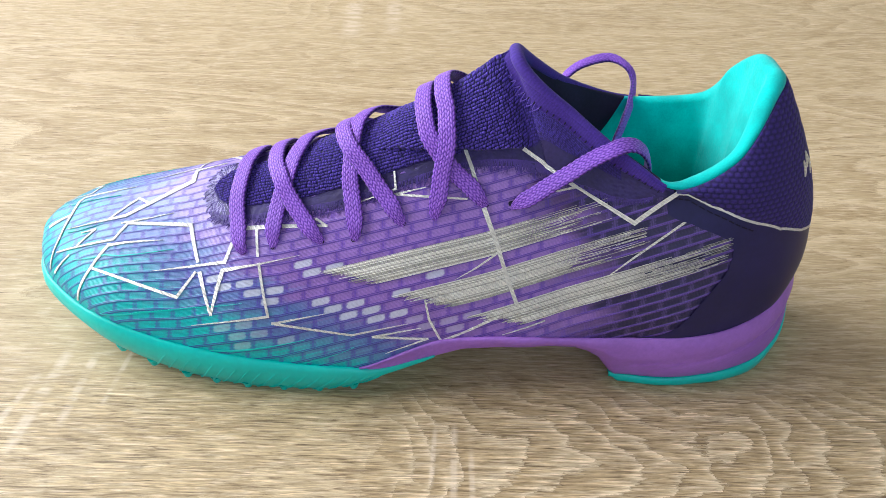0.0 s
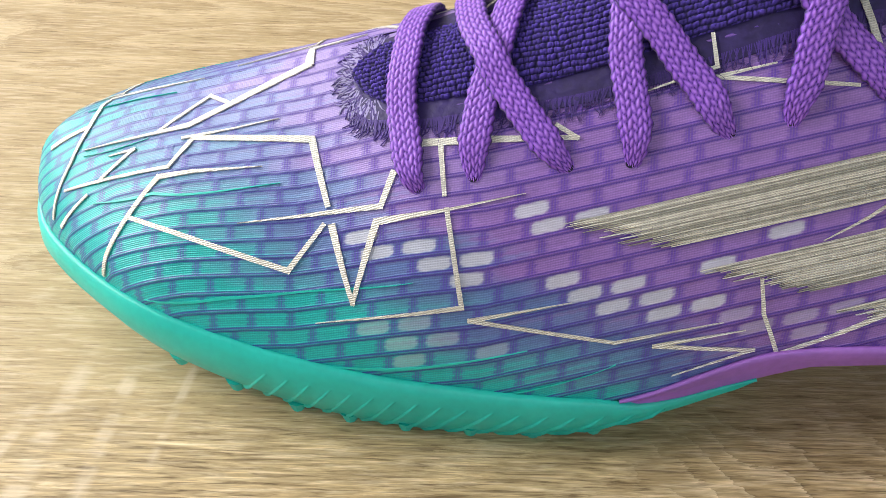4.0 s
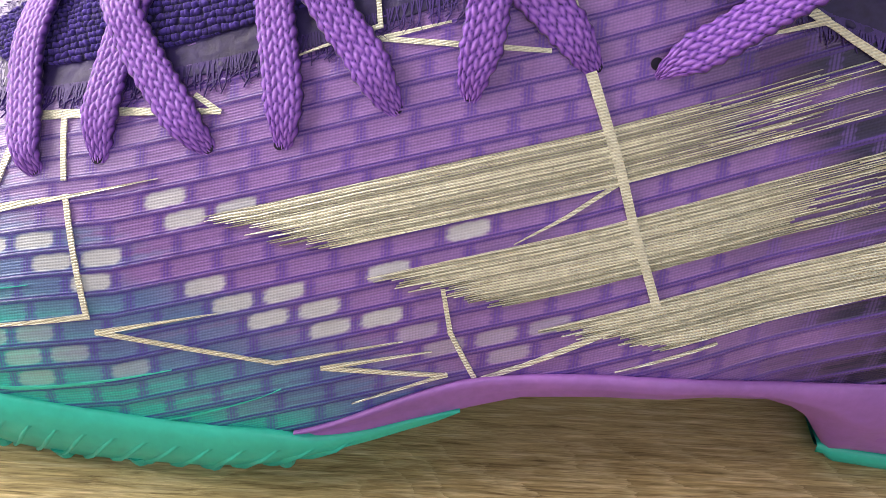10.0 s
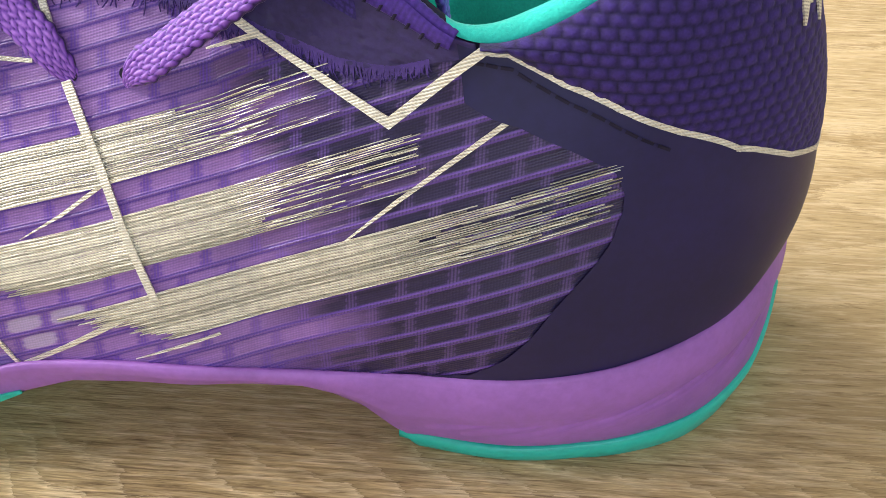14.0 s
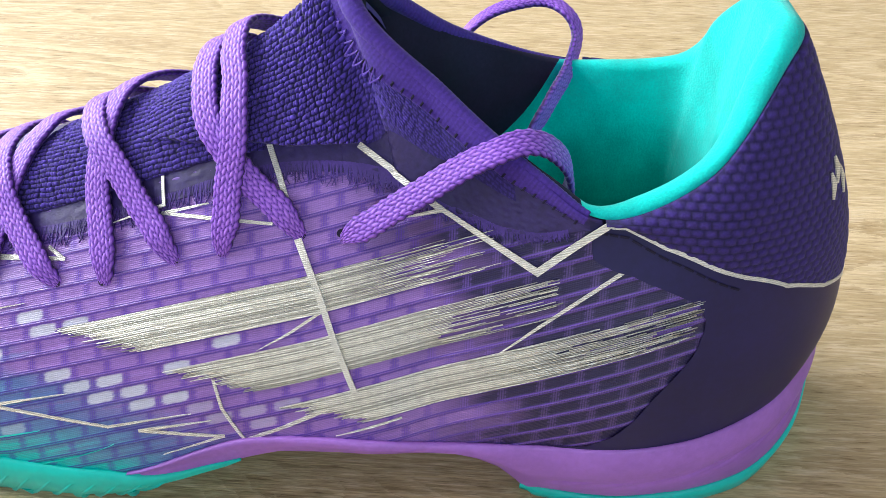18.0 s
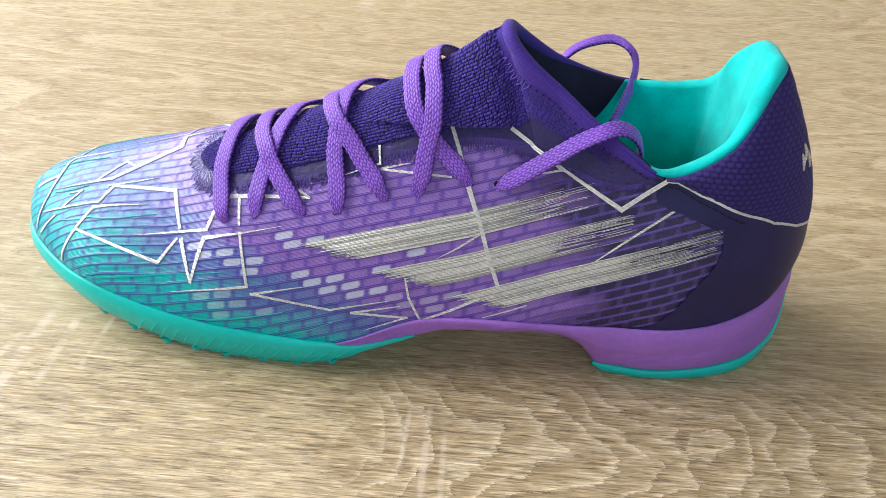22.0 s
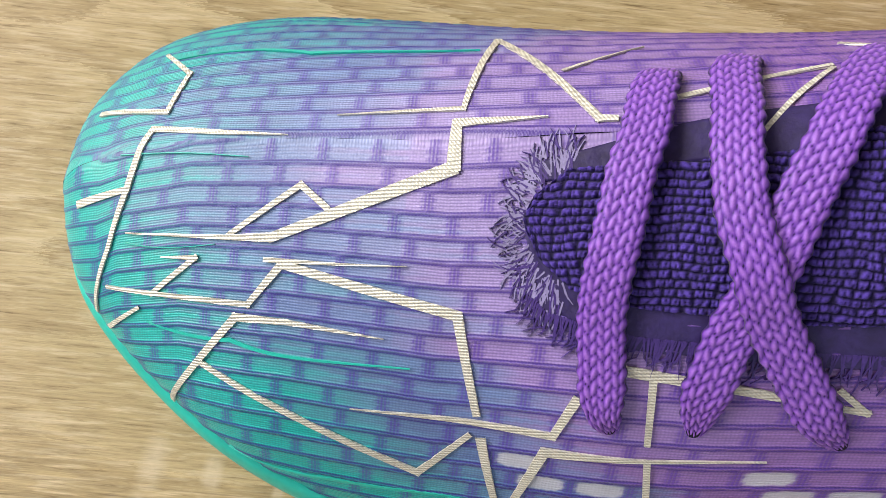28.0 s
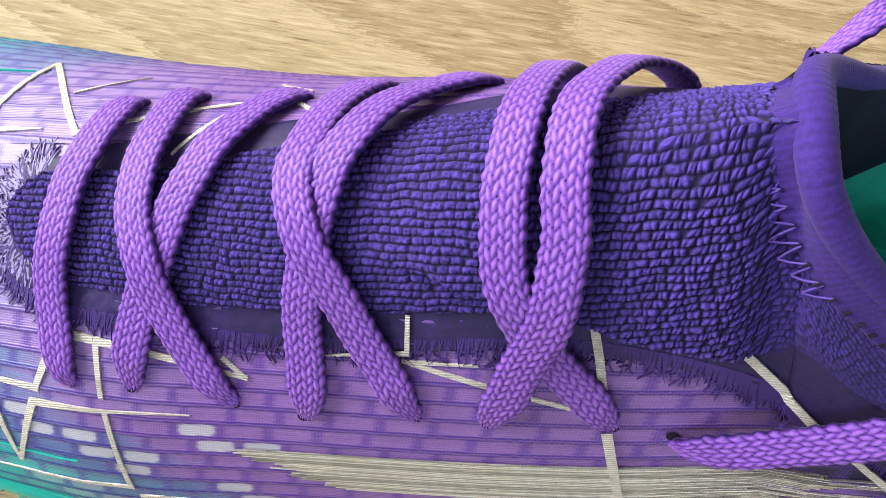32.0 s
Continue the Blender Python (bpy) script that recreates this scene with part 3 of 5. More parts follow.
def patch(name, ks, low, high, nw, lift, mat, parent, label="", skirt=0.6, relief=None, layers=None, uv=None):
    """A sheet on the upper between two lines w = low(k) and high(k), with a turned-down edge."""
    ks = np.asarray(ks, float)
    f = np.linspace(0, 1, nw)[None, :]
    lo, hi = curve_at(low, ks)[:, None], curve_at(high, ks)[:, None]
    k, w = ks[:, None], lo + (hi - lo) * f
    if np.all(w >= 0):
        w = np.maximum(w, 1e-5)
    up = np.full(w.shape, float(lift)) if not callable(lift) else lift(k, w, f)
    rise = relief(k, w) if relief else 0.0
    p = over(k, w, up + rise)
    n, m = w.shape
    verts = p.reshape(-1, 3)
    faces = grid_faces(n, m)
    extra = {key: np.asarray(fn(k, w)).reshape(-1, 3) for key, fn in (layers or {}).items()}
    uvs = np.stack(uv(k, w), -1).reshape(-1, 2) if uv else None
    if skirt:
        ring = [i * m for i in range(n)] + [(n - 1) * m + j for j in range(1, m)] + [i * m + m - 1 for i in range(n - 2, -1, -1)] + [j for j in range(m - 2, 0, -1)]
        base = len(verts)
        kk, ww, uu = (k + 0 * w).reshape(-1)[ring], w.reshape(-1)[ring], up.reshape(-1)[ring]
        verts = np.concatenate([verts, over(kk, ww, uu - skirt)])
        r = len(ring)
        a = np.arange(r)
        ring_at = np.array(ring)
        faces = np.concatenate([faces, np.stack([ring_at, base + a, base + (a + 1) % r, ring_at[(a + 1) % r]], -1)])
        extra = {key: np.concatenate([value, value[ring]]) for key, value in extra.items()}
        uvs = None if uvs is None else np.concatenate([uvs, uvs[ring]])
    return child(mesh_object(name, verts, faces, mat, uvs, extra), parent, label)


def spline(points, n):
    """An evenly spaced smooth curve through points."""
    p = np.asarray(points, float)
    fine = glide_open(p, np.linspace(0, len(p) - 1, 40 * len(p)))
    run = np.r_[0, np.cumsum(np.linalg.norm(np.diff(fine[:, :3], axis=0), axis=1))]
    at = np.linspace(0, run[-1], n)
    return np.stack([np.interp(at, run, fine[:, c]) for c in range(p.shape[1])], -1), run[-1]


def glide_open(p, k):
    n = len(p)
    slope = np.zeros_like(p)
    slope[1:-1] = (p[2:] - p[:-2]) / 2
    slope[0], slope[-1] = p[1] - p[0], p[-1] - p[-2]
    i = np.clip(np.floor(k).astype(int), 0, n - 2)
    f = (k - i)[:, None]
    return (2 * f**3 - 3 * f**2 + 1) * p[i] + (f**3 - 2 * f**2 + f) * slope[i] + (3 * f**2 - 2 * f**3) * p[i + 1] + (f**3 - f**2) * slope[i + 1]


def noise_field(x, y, seed=0.0):
    """Cheap smooth noise on arrays, about -1 to 1."""
    return (np.sin(x * 1.0 + 1.7 * seed + 1.3 * np.sin(y * 0.7 + seed)) + np.sin(y * 1.3 - 0.6 * x + 2.1 * seed) + np.sin(0.8 * x + 1.9 * y + 0.5 * seed + np.sin(x * 0.45))) / 3


# ---- the room ----
def box(bm, x0, x1, y0, y1, z0, z1):
    m = Matrix.Translation(((x0 + x1) / 2, (y0 + y1) / 2, (z0 + z1) / 2)) @ Matrix.Diagonal((x1 - x0, y1 - y0, z1 - z0, 1))
    return bmesh.ops.create_cube(bm, size=1, matrix=m)["verts"]


def slab(name, mat, *boxes):
    bm = bmesh.new()
    for b in boxes:
        box(bm, *b)
    me = bpy.data.meshes.new(name)
    bm.to_mesh(me)
    bm.free()
    me.materials.append(mat)
    return tagged(new(name, me), kind="structure")


# unseen floor, walls and ceiling, added to close the room and bounce light
FLOOR_Z = -0.75
slab("floor", FLOOR_STUFF, (-2.2, 2.2, -2.0, 1.9, FLOOR_Z - 0.1, FLOOR_Z))
slab("ceiling", WALL_PAINT, (-2.2, 2.2, -2.0, 1.9, 1.85, 1.95))
slab("wall_west", WALL_PAINT, (-1.85, -1.7, -2.0, -0.25, FLOOR_Z, 1.85), (-1.85, -1.7, 1.75, 1.9, FLOOR_Z, 1.85), (-1.85, -1.7, -0.25, 1.75, FLOOR_Z, 0.3), (-1.85, -1.7, -0.25, 1.75, 1.65, 1.85))
slab("wall_east", WALL_PAINT, (2.2, 2.3, -2.0, 1.9, FLOOR_Z, 1.85))
slab("wall_south", WALL_PAINT, (-2.3, -0.95, -2.15, -2.0, FLOOR_Z, 1.85), (1.65, 2.3, -2.15, -2.0, FLOOR_Z, 1.85), (-0.95, 1.65, -2.15, -2.0, FLOOR_Z, 0.5), (-0.95, 1.65, -2.15, -2.0, 1.8, 1.85))
slab("wall_north", WALL_PAINT, (-2.3, 2.3, 1.9, 2.05, FLOOR_Z, 1.85))

table = tagged(new("table"), "wide table top of pale limed oak laminate with long grain", "table")
table.location = (0, 0.255, FLOOR_Z)
bm = bmesh.new()
box(bm, -0.85, 0.85, -0.45, 0.62, -FLOOR_Z - 0.03, -FLOOR_Z)
bmesh.ops.bevel(bm, geom=bm.edges[:], offset=0.002, segments=2, affect="EDGES")
part("tabletop", bm, WOOD, table)
for x in (-0.78, 0.78):
    for y in (-0.38, 0.55):
        bm = bmesh.new()
        box(bm, x - 0.03, x + 0.03, y - 0.03, y + 0.03, 0, -FLOOR_Z - 0.03)
        part("leg", bm, WOOD, table)


# ---- the shoe ----
shoe = tagged(new("football_shoe"), "violet and teal football shoe with silver stripes on the table", "shoe")
shoe.location = (0, 0.255, 0)

# the inner shell, dark
ks, vs = np.linspace(0, 16, 161), np.linspace(0, 1, 41)
for side in ("near", "far"):
    p = off_skin(side, ks[:, None], vs[None, :], np.full((161, 41), -0.5)) / 1000
    child(mesh_object("shell", p.reshape(-1, 3), grid_faces(161, 41, flip=side == "far"), DARK_LINING), shoe)

CELL = 7.8
# the line that the knit's rows run alongside, and how tall a row is along the shoe
ROW_X, ROW_TALL = [-145, -86, -50, 110], [2.8, 3.2, 3.4, 3.35]
RIDGE_X = [-152, -139, -135, -124, -108, -86, 20, 110]
RIDGE_Z = [31, 38.5, 41, 46, 51.5, 58.5, 98, 136]
RIDGE_Y = [8, 8, 9, 10, 9.5, 8, 6, 6]


def weave(k, w):
    """Row and cell places of the knit under the film: rows run back from the toe, alongside the instep."""
    p = lie(k, w)
    x, y, z = p[..., 0], p[..., 1], p[..., 2]
    dy, dz = y - np.interp(x, RIDGE_X, RIDGE_Y), z - np.interp(x, RIDGE_X, RIDGE_Z)
    up = np.where(w > 0, 1.0, -1.0) * np.hypot(dy, dz) / np.interp(x, ROW_X, ROW_TALL) + 0.3
    row = np.floor(up)
    f = up - row
    c = x / CELL + 0.5 * (row % 2) + 0.16 * np.sin(row * 2.3)
    return row, f, np.floor(c), c - np.floor(c)


def cord_amount(f):
    """A cord of loops on each row line."""
    d = np.minimum(f, 1 - f)
    return np.exp(-((d / 0.125) ** 4))


def block_amount(f, g):
    """The stitched block between two cells of a row."""
    return np.clip((np.abs(g - 0.5) - 0.365 - 0.035 * np.sin(f * 19.0)) / 0.06, 0, 1)


def film_relief(k, w):
    row, f, col, g = weave(k, w)
    d = np.minimum(f, 1 - f)
    groove = np.exp(-((d / 0.022) ** 2))
    calm = np.interp(lie(k, w)[..., 0], [-148, -110], [0.35, 1.0])
    return calm * (0.26 * cord_amount(f) - 0.16 * groove + 0.07 * block_amount(f, g))


# cells that the print leaves clear: places on the near side, and how clear
CLEAR = [(4.391, -0.619), (4.777, -0.621), (4.977, -0.648), (5.21, -0.639), (4.576, -0.644), (5.2, -0.667), (5.545, -0.569), (5.761, -0.557), (5.722, -0.594), (5.951, -0.582), (5.705, -0.719), (5.884, -0.707), (6.103, -0.721), (5.864, -0.747), (6.228, -0.752), (6.028, -0.765), (6.372, -0.752), (6.351, -0.789), (6.507, -0.785), (6.512, -0.707), (6.66, -0.704), (6.864, -0.702)]
HAZY = [(4.719, -0.826), (4.991, -0.8), (5.169, -0.813), (5.348, -0.85), (4.977, -0.877), (4.661, -0.871), (7.198, -0.874), (6.784, -0.862), (6.728, -0.899), (7.114, -0.926), (6.942, -0.893)]
CLEAR_CELLS = {}
for a, b, c in [(a, b, 0.95) for a, b in CLEAR] + [(a, b, 0.4) for a, b in HAZY]:
    r, _, q, _ = weave(np.array([a]), np.array([b]))
    CLEAR_CELLS[int(r[0]), int(q[0])] = c


def film_cells(k, w):
    row, f, col, g = weave(k, w)
    clear = np.zeros_like(w)
    for (a, b), c in CLEAR_CELLS.items():
        clear[(row == a) & (col == b) & (w < 0)] = c
    soft = (np.abs(f - 0.5) / 0.37) ** 3.5 + (np.abs(g - 0.5) / 0.43) ** 3.5
    open_cell = np.clip((1 - soft) * 2.5, 0, 1)
    faint = np.clip((lie(k, w)[..., 0] - 40) / 25, 0, 1) * 0.72
    return np.stack([cord_amount(f), block_amount(f, g) * (1 - cord_amount(f)) * (1 - faint), clear * open_cell], -1)


def film_print(k, w):
    """The print's colours: teal at the toe and along the sole, lilac on the vamp, violet behind, navy towards the heel."""
    p = lie(k, w)
    x, y, z = p[..., 0], p[..., 1], p[..., 2]
    row, f, col, g = weave(k, w)
    streak = noise_field(row * 7.3, x * 0.05, 1.0) + 0.6 * noise_field(row * 17.1, x * 0.13, 4.0)
    thread = noise_field(np.floor((row + f) * 5) * 3.7, x * 0.07, 2.5)
    edge = np.where(x > -92, 41 - 0.26 * (x + 80), 45.8 - 0.15 * (x + 92))
    edge = np.where(w > 0, np.minimum(edge, 49 - 0.12 * (x + 110)), edge)
    teal = np.clip((edge - z + 4.5 * streak + 2.5 * thread) / 25 + 0.42, 0, 1)
    teal = (teal * np.clip((46 - x) / 50, 0, 1))[..., None]
    pale = (np.clip((-44 - x + 5 * streak) / 42, 0, 1) * np.clip((z - 34) / 18, 0, 1))[..., None]
    dark = np.clip((x - 51 + 9 * streak + 3 * thread + np.where(z > 62, 0.9 * (z - 62), 0)) / 20 + 0.3, 0, 1)[..., None]
    blue = (np.clip(1 - np.abs(teal[..., 0] - 0.42) * 1.8, 0, 1) * 0.8)[..., None]
    tone = np.array(VIOLET) * (1 - pale) + np.array(LILAC) * pale
    tone = tone * (1 - teal) + np.array(TEAL) * teal
    tone = tone * (1 - blue) + (np.array((0.075, 0.135, 0.37)) + 0.16 * pale * np.array((0.7, 0.8, 1.0))) * blue
    tone = tone * (1 - dark) + np.array(NAVY) * 1.3 * dark
    return tone * (1 + 0.10 * thread[..., None])


def film_yarn(k, w):
    """The cords' own colour: deep violet, turning lilac where the cells are dark."""
    x = lie(k, w)[..., 0]
    pale = np.clip((x - 40) / 30, 0, 1)[..., None]
    return np.array((0.062, 0.014, 0.31)) * (1 - pale) + np.array((0.30, 0.17, 0.58)) * pale


def film_uv(k, w):
    row, f, col, g = weave(k, w)
    return lie(k, w)[..., 0] / CELL, row + f


FILM_BITS = dict(relief=film_relief, layers={"print": film_print, "cells": film_cells, "yarn": film_yarn}, uv=film_uv, skirt=0)
BAND_LOW = [(4.2, -0.20), (4.4, -0.31), (4.511, -0.335), (4.93, -0.345), (5.6, -0.35), (6.2, -0.352), (6.69, -0.36), (7.35, -0.355), (7.86, -0.371), (8.59, -0.393), (9.24, -0.406), (9.95, -0.359), (10.5, -0.298), (10.93, -0.221), (11.43, -0.12), (11.9, -0.05), (12.2, -0.10), (12.4, -0.17)]
BAND_FAR = [(4.3, -0.10), (4.45, -0.05), (4.97, 0.004), (5.33, 0.043), (5.76, 0.082), (6.02, 0.126), (6.43, 0.148), (6.62, 0.175), (6.81, 0.22), (7.3, 0.30), (8, 0.36), (9, 0.39), (9.74, 0.377), (10.55, 0.25), (11.7, 0.07), (12.4, 0.17)]
# the film runs over the vamp, then down both sides of the throat
NEAR_EDGE = [(0, 0), (6.5, 0), (7.3, -0.335)] + [(a, b + 0.03) for a, b in BAND_LOW[7:]] + [(13.05, -0.42)]
FAR_EDGE = [(0, 0), (5.4, 0.0)] + [(a, b - 0.02) for a, b in BAND_FAR[5:]] + [(13.05, 0.42)]
near_film = patch("near_film", np.linspace(0.0, 13.05, 820), [(0, -1), (13.05, -1)], NEAR_EDGE, 220, 0.15, FILM, shoe, "teal and violet printed film over corded knit", **FILM_BITS)
patch("far_film", np.linspace(0.0, 13.05, 380), FAR_EDGE, [(0, 1), (13.05, 1)], 150, 0.15, FILM, shoe, "teal and violet printed film over corded knit", **FILM_BITS)


def leather_relief(k, w):
    p = lie(k, w)
    return 0.28 * noise_field(p[..., 0] * 1.9, p[..., 2] * 1.9, 1.0) * noise_field(p[..., 0] * 1.1, p[..., 2] * 1.3, 6.0)


# throat band, knit tongue and sock
patch("throat_band", np.linspace(4.36, 9.9, 330), [(4.36, -0.18), (4.46, -0.28)] + BAND_LOW[2:], [(4.36, -0.175), (4.42, -0.15), (4.5, -0.2), (4.7, -0.25), (9.9, -0.2)], 44, 0.45, BAND, shoe, "dark navy grained band", relief=leather_relief)
patch("throat_band", np.linspace(4.3, 9.9, 120), [(4.3, -0.1), (4.5, -0.09), (5.0, -0.06), (5.7, -0.03), (6.05, 0.0), (6.75, 0.08), (9.9, 0.2)], BAND_FAR, 10, 0.45, BAND, shoe, "dark navy smooth band")


def knob_field(k, w, rx=1.75, ry=1.08):
    """Curled loops in clumps, in staggered, wavering courses."""
    x = over(k, w)[..., 0] * 1180 / rx
    y = from_top(k, w) / ry
    y = y + 0.20 * noise_field(x * 1.6, y * 0.5, 3.0) + 0.06 * noise_field(x * 6.0, y, 1.0)
    row = np.floor(y)
    xx = x + 3.1 * np.sin(row * 12.9898) + 0.38 * noise_field(x * 2.3, row * 2.1, 2.0)
    col = np.floor(xx)
    f, g = y - row, xx - col
    size = 0.86 + 0.14 * np.sin(row * 4.1 + col * 7.7)
    body = np.clip(1 - np.abs(2 * f - 1) ** 2.0, 0, 1) ** 0.75 * np.clip((1 - np.abs(2 * g - 1) ** 3.4) * 1.25, 0, 1)
    turn = 2 * g + 0.55 * np.where((row + col) % 2 > 0, 1, -1) * (f - 0.5) + 0.2 * np.sin(row * 3.3 + col)
    curl = np.abs(np.sin(np.pi * turn)) ** 0.7
    hole = np.exp(-(((f - 0.5) / 0.13) ** 2)) * np.exp(-(((turn % 1 - 0.5) / 0.16) ** 2))
    return np.clip(body * size * (0.30 + 0.70 * curl) - 0.25 * hole + 0.04 * noise_field(x * 31, y * 19, 5.0), 0, 1.1)


def knob_relief(height):
    return lambda k, w: height * knob_field(k, w)


def knob_shade(k, w):
    # painted shade by loop height: 0 in the hollows, 1 on the loops
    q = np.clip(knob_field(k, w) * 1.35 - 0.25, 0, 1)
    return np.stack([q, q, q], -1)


def tongue_lift(k, w, f):
    return 0.6 + 1.5 * np.sin(np.pi * f) ** 0.8 * np.clip((k - 4.4) / 0.8, 0, 1) + 0 * w


TONGUE_NEAR = [(4.36, -0.165), (4.38, -0.185), (4.45, -0.228), (4.61, -0.268), (4.95, -0.28), (5.6, -0.287), (6.2, -0.282), (6.67, -0.29), (7.2, -0.30), (7.6, -0.31)]
TONGUE_FAR = [(4.36, -0.16), (4.40, -0.122), (4.55, -0.071), (4.85, -0.056), (5.12, -0.055), (5.63, -0.028), (5.8, 0.006), (6.05, 0.036), (6.45, 0.08), (6.75, 0.11), (7.6, 0.2)]
patch("tongue", np.linspace(4.36, 7.3, 360), TONGUE_NEAR, TONGUE_FAR, 190, tongue_lift, KNIT, shoe, "dark violet knobbly knit tongue", relief=knob_relief(0.85), layers={"cells": knob_shade})

SOCK_NEAR = [(6.28, -0.118), (6.31, -0.127), (6.39, -0.164), (6.52, -0.193), (6.66, -0.216), (6.8, -0.244), (6.94, -0.263), (7.27, -0.286), (7.49, -0.308), (7.79, -0.318), (8.22, -0.325), (8.6, -0.325), (9.0, -0.31)]
SOCK_FAR = [(6.28, -0.113), (6.313, -0.051), (6.39, 0.0), (6.5, 0.098), (6.62, 0.12), (6.92, 0.15), (7.36, 0.17), (7.69, 0.19), (8.06, 0.24), (9.0, 0.3)]


def ease(x):
    return x * x * (3 - 2 * x)


def sock_relief(k, w):
    return 0.85 * knob_field(k, w) * ease(np.clip((8.8 - k) / 0.3, 0, 1))


def sock_cells(k, w):
    e = ease(np.clip((8.8 - k) / 0.3, 0, 1))[..., None]
    return knob_shade(k, w) * e + 0.62 * (1 - e)


def sock_lift(k, w, f):
    start = np.clip((k - 6.28) / 0.45, 0, 1) * ease(np.clip((8.75 - k) / 0.75, 0, 1))
    far = np.clip(1.25 - 1.15 * f, 0, 1)
    return 0.5 + (3.1 + 0.7 * np.sin(np.pi * np.clip(f, 0, 1)) ** 0.6) * start * far * np.clip((9.5 - k) / 1.2, 0.45, 1)


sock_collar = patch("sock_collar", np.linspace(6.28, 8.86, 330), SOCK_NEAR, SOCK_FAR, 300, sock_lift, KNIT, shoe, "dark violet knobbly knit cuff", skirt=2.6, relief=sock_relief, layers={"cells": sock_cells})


# ankle collar: smooth edge of the cuff on the near and far side
COLLAR_LOW_N = [(7.2, -0.33), (8.15, -0.36), (8.7, -0.385), (9.24, -0.395), (9.95, -0.35), (10.5, -0.29), (10.93, -0.212), (11.43, -0.112), (11.9, -0.04)]


patch("ankle_band", np.linspace(8.0, 11.9, 200), [(8.0, -0.36)] + COLLAR_LOW_N[2:], [(8.0, -0.30), (8.35, -0.28), (8.7, -0.15), (9.0, -0.03), (12, -0.005)], 60, 0.5, BAND, shoe, "dark navy grained band below the cuff", relief=leather_relief)
patch("ankle_band", np.linspace(8.2, 11.9, 120), [(8.2, 0.29), (8.86, 0.2), (9.0, 0.02), (9.1, 0), (12, 0)], [(a, -b) for a, b in [(8.2, -0.355)] + COLLAR_LOW_N[2:]], 60, 0.6, BAND, shoe)


def fading(k, w):
    return np.clip((10.7 - k) / 1.6, 0, 1) * np.clip((w - curve_at(KNIT_LOW, k)) / 0.03, 0, 1)


def cuff_knit_cells(k, w):
    return knob_shade(k, w) * (0.25 + 0.5 * fading(k, w))[..., None] + 0.10


KNIT_LOW = [(8.4, -0.335), (8.8, -0.325), (9.2, -0.285), (9.8, -0.24), (10.7, -0.15)]
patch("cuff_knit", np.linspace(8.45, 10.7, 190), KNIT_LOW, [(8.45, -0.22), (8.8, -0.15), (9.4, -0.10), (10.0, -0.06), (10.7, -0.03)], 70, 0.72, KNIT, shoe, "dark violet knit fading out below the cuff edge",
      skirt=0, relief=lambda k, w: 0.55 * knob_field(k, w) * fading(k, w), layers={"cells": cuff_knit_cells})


# a ribbed roll round the mouth of the cuff
mouth = np.array([skin("near", k, 1.0) for k in np.linspace(11.7, 9.0, 40)] + [skin("far", k, 1.0) for k in np.linspace(9.0, 11.7, 40)[1:]])
for _ in range(3):
    mouth[1:-1] = 0.25 * mouth[:-2] + 0.5 * mouth[1:-1] + 0.25 * mouth[2:]
path, long = spline(mouth, 420)
ahead = np.gradient(path, axis=0)
ahead /= np.linalg.norm(ahead, axis=1, keepdims=True)
rise = np.array([0, 0, 1.0]) - ahead * ahead[:, 2:]
rise /= np.linalg.norm(rise, axis=1, keepdims=True)
flank = np.cross(ahead, rise)
run = np.linspace(0, long, 420)
rib = np.abs(np.sin(run * np.pi / 1.1))
turn = np.linspace(0, 2 * np.pi, 18, endpoint=False)
fat = (np.interp(run / long, [0, 0.12, 0.35, 0.5, 0.65, 0.88, 1], [0.7, 1.2, 1.9, 2.3, 1.9, 1.2, 0.7]) + 0.10 * rib)[:, None, None]
ring = path[:, None] + (rise[:, None] * np.cos(turn)[None, :, None] + flank[:, None] * np.sin(turn)[None, :, None]) * fat
tone = np.repeat((0.45 + 0.5 * rib)[:, None], 18, axis=1).reshape(-1, 1) * np.ones((1, 3))
child(mesh_object("cuff_roll", ring.reshape(-1, 3) / 1000, grid_faces(420, 18, loop_m=True), COLLAR, layers={"cells": tone}), shoe, "violet ribbed roll round the cuff's mouth")

# the smooth, ribbed edge band below the roll: the same width all round the mouth, lying on the upper
tip = skin("near", 9.0, 1.0)
ahead_of_tip = skin("near", 8.8, 1.0) - tip
ahead_of_tip /= np.linalg.norm(ahead_of_tip)
away = []
for i, p in enumerate(mouth):
    side, k = ("near", 11.7 - 2.7 * i / 39) if i < 40 else ("far", 9.0 + 2.7 * (i - 39) / 39)
    d = skin(side, k, 0.96) - skin(side, k, 1.0)
    d /= np.linalg.norm(d)
    f = np.clip(1 - np.linalg.norm(p - tip) / 9.0, 0, 1)
    away.append(d * (1 - f) + ahead_of_tip * f)
away = np.array(away)
for _ in range(4):
    away[1:-1] = 0.25 * away[:-2] + 0.5 * away[1:-1] + 0.25 * away[2:]
away, _ = spline(np.concatenate([mouth, away], axis=1), 420)
away = away[:, 3:] - ahead * (away[:, 3:] * ahead).sum(1, keepdims=True)
away /= np.linalg.norm(away, axis=1, keepdims=True)
near_k, near_w = (g.reshape(-1) for g in np.meshgrid(np.linspace(7.4, 12.2, 150), np.linspace(-0.5, 0.5, 161), indexing="ij"))
ground, ground_up = lie(near_k, near_w), over_normal(near_k, near_w)
STEPS = np.array([0.0, 0.7, 1.5, 2.4, 3.4, 4.2, 4.8, 5.3, 5.6, 5.8, 4.2, 7.4])
LIFTS = np.array([1.3, 1.6, 1.6, 1.5, 1.4, 1.3, 1.25, 1.15, 0.9, 0.2, 1.6, 1.7])
band_at = np.zeros((420, len(STEPS), 3))
